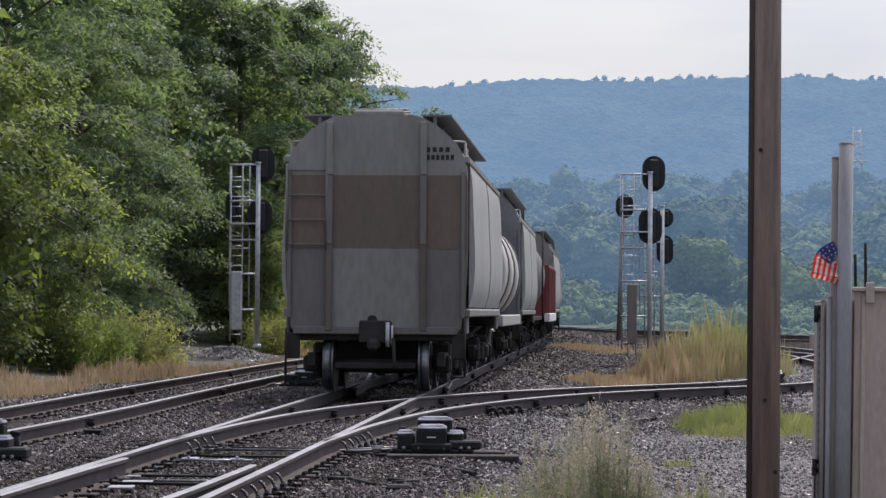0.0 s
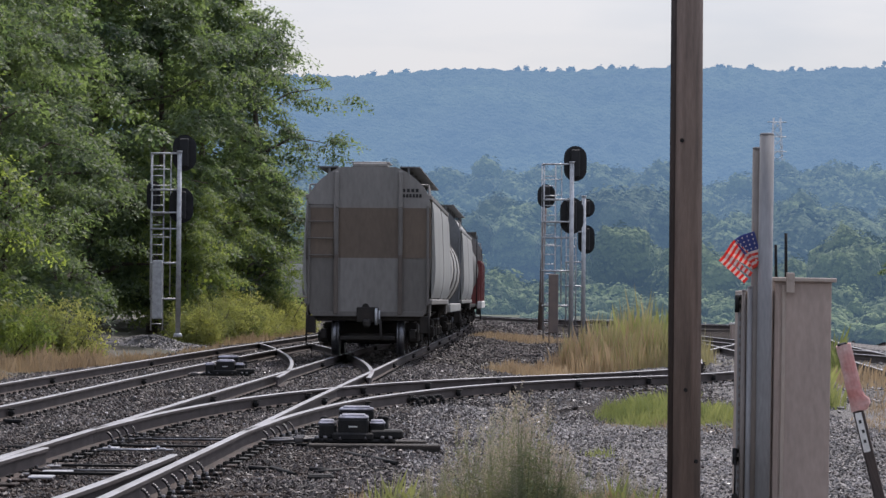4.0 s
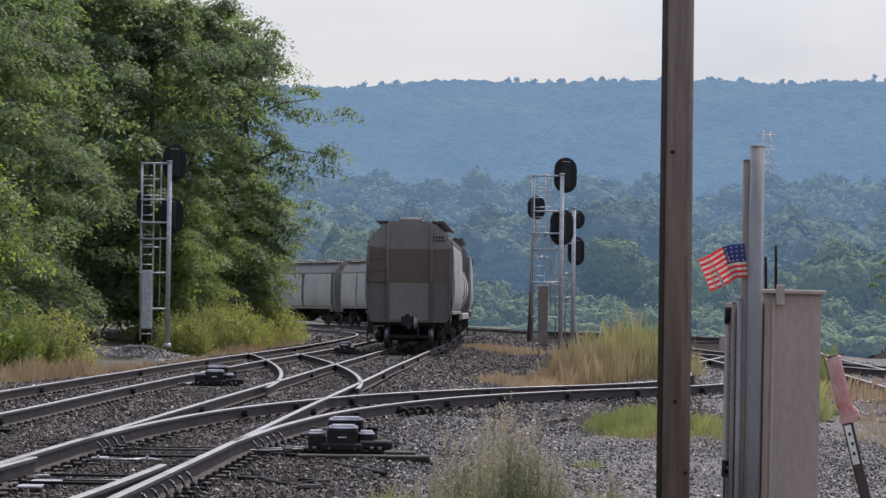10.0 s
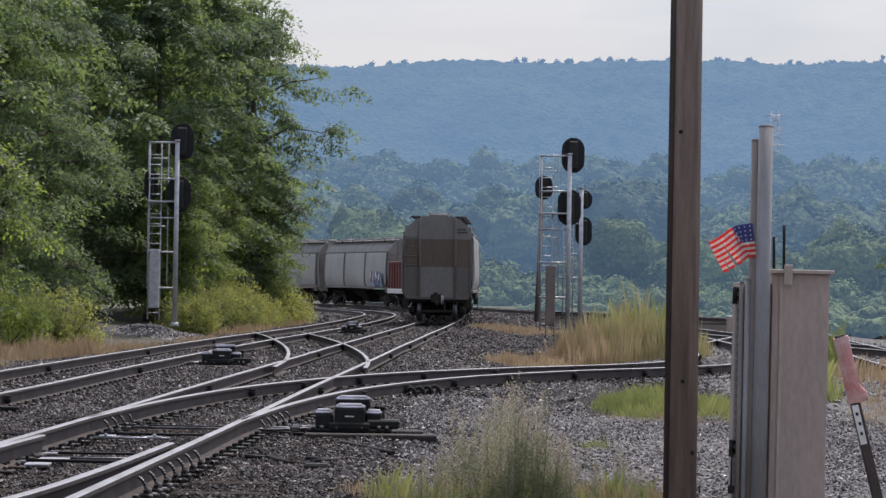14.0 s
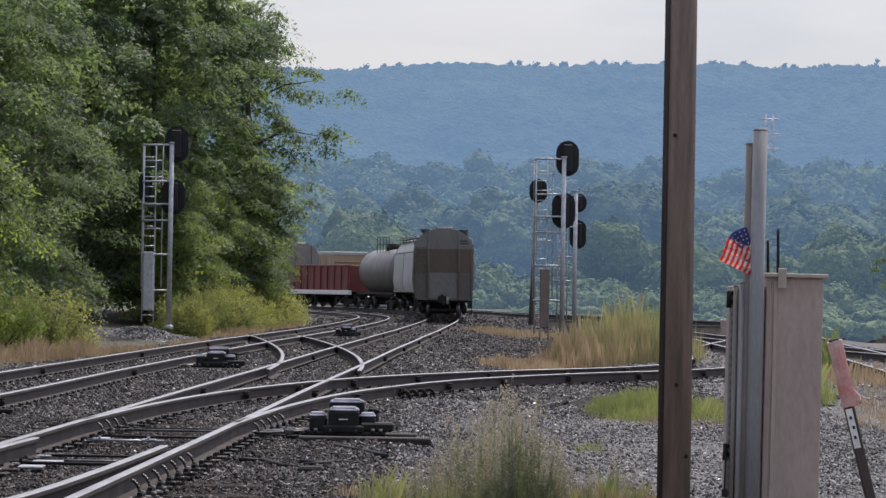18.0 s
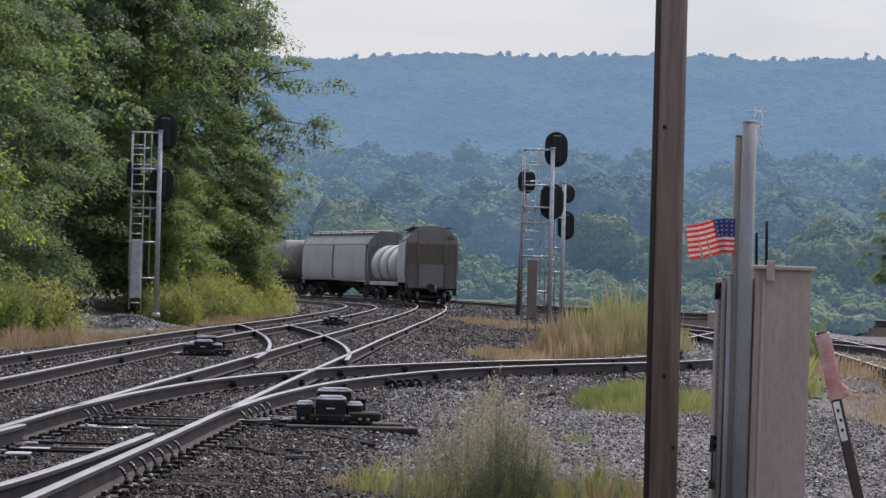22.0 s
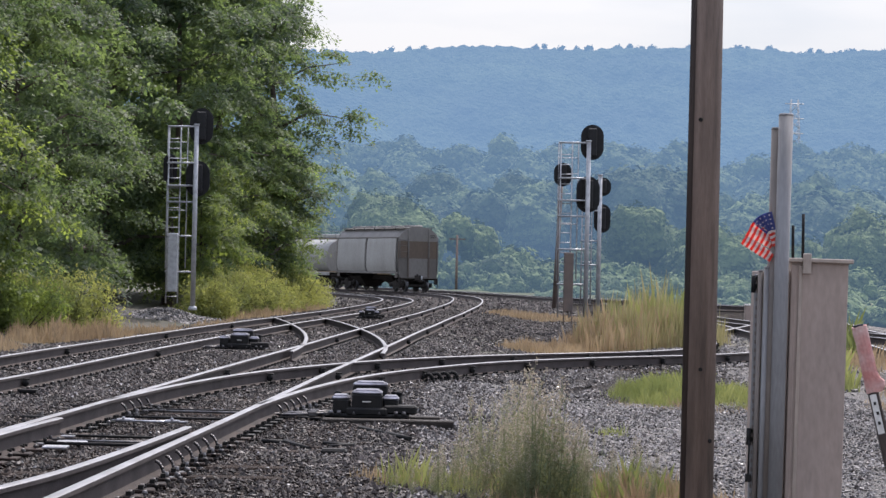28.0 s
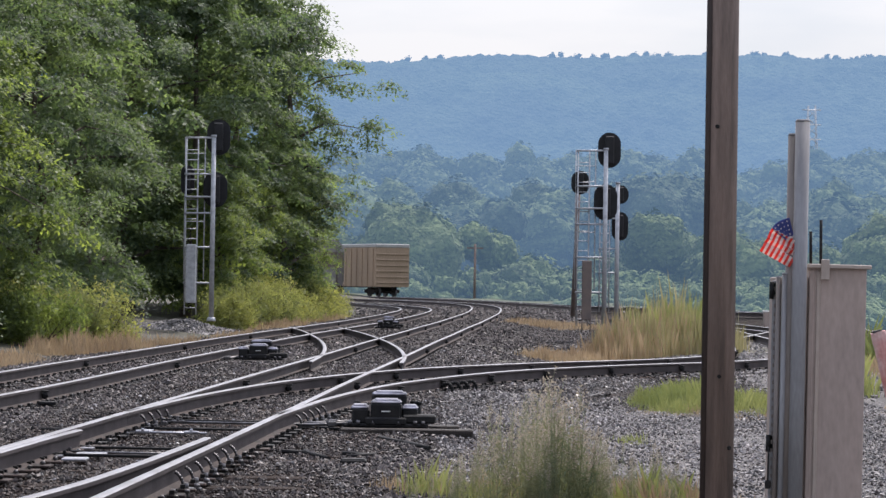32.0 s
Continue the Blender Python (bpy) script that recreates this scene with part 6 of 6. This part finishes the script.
scatter_stones("ballast_stones", "loose angular grey-brown ballast stones over the track bed",
               [(-4.6, 0.9, 14, 22, 13000, 0.023), (-6, 0.6, 20, 34, 22000, 0.026), (-8, 5, 34, 60, 22000, 0.036), (-7.5, 6, 60, 110, 10000, 0.05), (-11, 11, 105, 190, 6000, 0.09), (-12, -7.5, 36, 52, 2500, 0.03)], 8, spare=0.55)
scatter_stones("oily_stones", "oil-browned small stones between the switch ties", [(-4.5, -0.6, 14, 29, 26000, 0.019), (-4.6, -0.4, 28, 46, 9000, 0.024)], 28, "brown_stone")
scatter_stones("path_stones", "pale grey-brown gravel beside the branch", [(-0.2, 1.2, 15, 36, 9000, 0.021), (0.9, 6, 15, 42, 25000, 0.0205), (5.5, 15, 38, 100, 7000, 0.045), (-10.2, -6.9, 75.8, 80.2, 2600, 0.06), (4.0, 9, 42, 58, 5000, 0.032)], 9, "pale_stone")
# pale stones stand in for the bright glints of the gravel
scatter_stones("pale_chips", "scattered pale stones put in as glints among the ballast", [(-4.6, 0.9, 14, 34, 1800, 0.02), (-8, 5, 34, 60, 1500, 0.027), (0.3, 5, 16, 40, 2000, 0.017)], 17, "glint_stone", spare=0.6)
scatter_stones("dark_lumps", "scattered dark wet-looking lumps in the pale gravel", [(0.3, 6, 15, 42, 6000, 0.021)], 18, "stone")


def weed_plant(m, height, seed):
    """A branching weed: thin upright stems with small leaves and pale seed sprays."""
    rng = random.Random(seed)
    t = thing("weed", "tall airy grey-green weed with pale tan seed heads in gravel", "weed", m, "weeds in the gravel")
    bm = bmesh.new()
    leaves, seeds = [], []
    for _ in range(5):
        a, r = rng.uniform(0, 6.28), rng.uniform(0.01, 0.07)
        h = height * rng.uniform(0.5, 1.0)
        top = Vector((math.cos(a) * r * 2.0, math.sin(a) * r * 2.0, h))
        foot0 = Vector((math.cos(a) * r * 0.5, math.sin(a) * r * 0.5, -0.05))
        rod(bm, foot0, top, 0.0045, 0.0015, 4)
        for i in range(15):
            u = rng.uniform(0.1, 1.0)
            out = 0.055 * (1.1 - u) + 0.018
            b = rng.uniform(0, 6.28)
            foot = foot0.lerp(top, u)
            end = foot + Vector((math.cos(b) * out, math.sin(b) * out, 0.075))
            rod(bm, foot, end, 0.0016, 0.0008, 3)
            (seeds if u > 0.72 else leaves).extend([end[:], foot.lerp(end, 0.5)[:]] + ([end[:]] if u > 0.72 else []))
    part("stem", bm, M["weed"], t)
    v, f = leaf_quads(leaves, 3, (0.016, 0.016, 0.03), 0.016, seed, 0.2, 0.25)
    ob = new("foliage", sheet("foliage", v, f, M["weed"]))
    ob.parent = t
    v, f = leaf_quads(seeds, 4, (0.009, 0.009, 0.024), 0.008, seed + 50, 0.1, 0.5)
    ob = new("seed_head", sheet("seed_head", v, f, M["seed"]))
    ob["label"], ob["kind"] = "pale tan feathery seed heads", "stuff"
    ob.parent = t
    return t


weeds = [weed_plant(pose(0.66, 18.4, -0.36), 0.86, 1), weed_plant(pose(0.42, 18.0, -0.36), 0.62, 2), weed_plant(pose(0.82, 18.6, -0.36), 0.8, 3)]
rng = random.Random(4)
for n in range(84):
    x = rng.uniform(-0.35, 1.75) if n % 4 else rng.uniform(0.55, 0.84)
    y, a = rng.uniform(17.7, 19.8), rng.uniform(0, 360)
    high = float(np.interp(x, [-0.3, 0, 0.17, 0.34, 0.5, 0.62, 0.8, 0.88, 1.05, 1.25, 1.7], [0.4, 0.5, 0.68, 0.82, 0.85, 1.0, 0.98, 0.62, 0.6, 0.5, 0.42])) * rng.uniform(0.6, 1.05)
    c = copy_thing(weeds[n % 3], Matrix())
    c.matrix_basis = pose(x, y, -0.37, 0, 0, a) @ Matrix.Scale(high / (0.86, 0.62, 0.8)[n % 3], 4)

junction = thing("junction_box", "small flat grey cable box with a bent conduit", "junction box", pose(-4.75, 29.4, -0.3))
bm = bmesh.new()
box(bm, (0, 0, 0.16), (0.2, 0.16, 0.04), bevel=0.008)
box(bm, (0, 0, 0.05), (0.12, 0.12, 0.2), bevel=0.01)
part("case", bm, M["iron"], junction)
bm = bmesh.new()
rod(bm, (-0.12, 0, 0.08), (-0.02, 0, 0.13), 0.02, n=6)
rod(bm, (0.0, 0, 0.06), (0.75, -0.5, 0.05), 0.018, n=6)
part("conduit", bm, M["iron"], junction)


# rods, slide plates, braces and spikes round the near switch
def across(line, y, off):
    i = int(np.argmin(np.abs(line[:, 1] - y)))
    t = line[min(i + 1, len(line) - 1)] - line[max(i - 1, 0)]
    p = beside(line, off)[i]
    return float(p[0]), float(p[1]), -math.degrees(math.atan2(t[0], t[1]))


gear = thing("switch_rods", "greasy throw rods and bright slide plates between the switch rails, two put in as glints", "switch gear")
for y, z, mat, x0, x1, r in ((20.9, -0.16, "iron", -0.7, 0.5, 0.014), (21.5, -0.17, "gloss_iron", -0.75, 0.6, 0.012), (22.2, -0.16, "iron", -0.8, 0.4, 0.012), (24.6, -0.17, "bright_steel", -0.62, 0.12, 0.011),
                             (25.2, -0.16, "iron", -0.6, 0.7, 0.013), (25.9, -0.15, "gloss_iron", -0.5, 1.3, 0.013), (26.5, -0.16, "iron", -0.6, 1.2, 0.013)):
    x, yy, h = across(LINE_B, y, 0)
    bm = bmesh.new()
    rod(bm, (x0, 0, 0), (x1, 0, 0), r, n=8)
    for s in (x0 + 0.12, x1 - 0.15):
        box(bm, (s, 0, 0.005), (0.14, 0.05, 0.03), bevel=0.008)
        rod(bm, (s, -0.01, 0.01), (s, -0.01, 0.04), 0.016, n=6)
    q = part("throw_rod", bm, M[mat], gear)
    q.matrix_basis = pose(x, yy, z, 0, 0, h)
bm = bmesh.new()
box(bm, (0, 0, 0), (0.25, 0.17, 0.02), bevel=0.005)
slide = mesh_of(bm, "slide_plate", M["bright_steel"])
# third and fourth plates are put in as bright glints on the gear
for x, y, k in ((-3.06, 21.2, 1.0), (-3.1, 20.6, 0.8), (-3.3, 21.0, 0.4), (-1.9, 20.7, 0.5), (-3.2, 22.0, 0.5), (-3.02, 24.6, 0.5)):
    shared("slide_plate", slide, gear, pose(x, y, -0.165, 2, 0, -2) @ Matrix.Scale(k, 4, (1, 0, 0)))
bm = bmesh.new()
box(bm, (0, 0, 0), (0.42, 0.2, 0.02), bevel=0.004)
dull = mesh_of(bm, "base_plate", M["rail_foot"])
for k in range(16):
    for off in (-0.7, 0.74):
        x, yy, h = across(LINE_B, 15.0 + 0.5 * k, off)
        shared("base_plate", dull, gear, pose(x, yy, -0.183, 0, 0, h))

bm = bmesh.new()
arc = [(0.04 + 0.075 * math.sin(q), -0.06 - 0.12 * (1 - math.cos(q))) for q in np.linspace(0.15, 1.5, 7)]
for (x0, z0), (x1, z1) in zip(arc, arc[1:]):
    rod(bm, (x0, 0, z0), (x1, 0, z1), 0.013, n=5)
rod(bm, (0.13, 0, -0.18), (0.13, 0, -0.135), 0.026, 0.02, n=7)
rod(bm, (0.2, 0.05, -0.18), (0.2, 0.05, -0.14), 0.022, 0.016, n=7)
box(bm, (0.14, 0.02, -0.178), (0.2, 0.1, 0.014))
brace = mesh_of(bm, "stock_rail_brace", M["gloss_iron"])
chairs = thing("rail_braces", "rows of hooked iron braces and bolts against the outer rails", "switch gear")
for line, y0, n, step, off in ((LINE_B, 18.2, 12, 0.27, 0.735), (LINE_C, 25.8, 9, 0.28, 0.74), (LINE_B, 25.6, 6, 0.3, -0.74)):
    for k in range(n):
        x, yy, h = across(line, y0 + step * k, off)
        shared("stock_rail_brace", brace, chairs, pose(x, yy, 0, 0, 0, h + 2 * math.sin(7 * k)))
bm = bmesh.new()
arc = [(-0.085 * math.cos(q), 0.12 * math.sin(q)) for q in np.linspace(0.25, math.pi - 0.05, 9)]
for (x0, z0), (x1, z1) in zip(arc, arc[1:]):
    rod(bm, (x0, 0, z0), (x1, 0, z1), 0.026, n=7)
hoop_mesh = mesh_of(bm, "hoop", M["iron"])
hoops = thing("cable_hoops", "four black iron hoops standing against the branch rail", "switch gear")
for k in range(4):
    shared("hoop", hoop_mesh, hoops, pose(-0.17 + 0.115 * k, 35.6 + 0.32 * k, -0.2, 0, 0, -10))
bm = bmesh.new()
rod(bm, (0.1, 0, -0.19), (0.1, 0, -0.16), 0.012, n=6)
rod(bm, (0.1, 0, -0.162), (0.1, 0, -0.14), 0.024, 0.014, n=6)
spike_mesh = mesh_of(bm, "rail_spike", M["spike"])
spikes = thing("rail_spikes", "close rows of iron spikes along the rail base, glints in their pale colour", "rail fastening")
for line, y0, y1, step, off in ((LINE_B, 13.5, 21.5, 0.1, 0.755), (LINE_B, 13.5, 21.5, 0.17, 0.85), (LINE_B, 26, 34, 0.17, -0.6), (LINE_C, 27, 36, 0.2, 0.755), (LINE_A, 29, 44, 0.3, 0.755),
                                (LINE_B, 17, 24, 0.2, -0.66)):
    y = y0
    while y < y1:
        x, yy, h = across(line, y, off)
        shared("rail_spike", spike_mesh, spikes, pose(x, yy, 0, 0, 0, h))
        y += step

relay = thing("relay_box", "small tan equipment box with white lid beside the crossing", "equipment box", pose(11.3, 93, -0.3))
bm = bmesh.new()
box(bm, (0, 0, 0.5), (0.42, 0.4, 0.6), bevel=0.02)
part("case", bm, M["cabinet"], relay)
bm = bmesh.new()
box(bm, (0, 0, 0.83), (0.46, 0.44, 0.06), bevel=0.01)
part("lid", bm, M["white_paint"], relay)
for x in (-0.15, 0.15):
    bm = bmesh.new()
    rod(bm, (x, 0, -0.1), (x, 0, 0.22), 0.03, n=6)
    part("leg", bm, M["galv"], relay)
marker = thing("marker_stone", "small white-topped rock beside the far main", "rock", pose(-6.85, 124, -0.1))
bm = bmesh.new()
bmesh.ops.create_icosphere(bm, subdivisions=2, radius=0.28)
for q in bm.verts:
    q.co = Vector((q.co.x * 1.2, q.co.y, q.co.z * 0.8)) * (1 + 0.3 * noise.noise(q.co * 6))
part("block", bm, M["white_paint"], marker)
cable = thing("cable_conduit", "dark cables and short pipe lying on the ballast", "cable", pose(0, 0, 0))
for pts in (((-1.55, 22.3), (-1.35, 22.35), (-1.1, 21.6)), ((-1.0, 22.2), (-0.72, 22.05), (-0.95, 21.9)), ((-0.76, 24.6), (-0.5, 23.9), (-0.26, 23.2)), ((-1.5, 26.9), (-1.2, 26.4), (-0.98, 26.2)), ((-1.45, 26.1), (-1.2, 26.0), (-1.0, 26.1)), ((-4.6, 27.9), (-4.2, 27.8), (-3.9, 27.4)), ((-4.1, 25.0), (-3.6, 25.2), (-3.3, 24.6))):
    bm = bmesh.new()
    for p, q in zip(pts, pts[1:]):
        rod(bm, (*p, -0.19), (*q, -0.2), 0.022, n=6)
    part("cable", bm, M["iron"], cable)
bm = bmesh.new()
box(bm, (-0.87, 21.2, -0.2), (0.22, 0.16, 0.07), bevel=0.02)
part("coupling_box", bm, M["iron"], cable)
for x, y, a in ((-0.55, 20.6, -30), (-0.45, 20.9, -20), (-0.4, 22.2, -12)):
    bm = bmesh.new()
    box(bm, (0, 0, 0), (0.5, 0.09, 0.04), bevel=0.008)
    scrap = thing("tie_scrap", "splintered grey piece of old timber on the ballast", "scrap wood", pose(x, y, -0.24, 4, 3, a))
    part("splinter", bm, M["tie"], scrap)

bank = thing("bank", "low ballast bank behind the outer tracks, shaded side coloured dark", "embankment", kind="structure")
bm = bmesh.new()
pts = smooth_line([(7.5, 128), (11.5, 116), (16, 106), (24, 96), (40, 86)], 1.0)
edge = [[bm.verts.new((float(x), float(y), z)) for x, y in beside(pts, off)] for off, z in ((2.6, -0.5), (1.0, 0.1), (-0.6, 0.12), (-2.4, -0.5))]
for lo, hi in zip(edge, edge[1:]):
    for i in range(len(pts) - 1):
        bm.faces.new((lo[i], lo[i + 1], hi[i + 1], hi[i]))
for q in bm.verts:
    q.co.z += 0.05 * noise.noise(q.co * 0.8)
bmesh.ops.recalc_face_normals(bm, faces=bm.faces)
# the slope's shade is put into its dark gravel colour
part("slope", bm, M["oily"], bank)
for off in (-0.4, 1.0):
    crown_rail = new("rail", rail_mesh("rail", beside(pts, off), 0.27))
    crown_rail.parent = bank

motions()
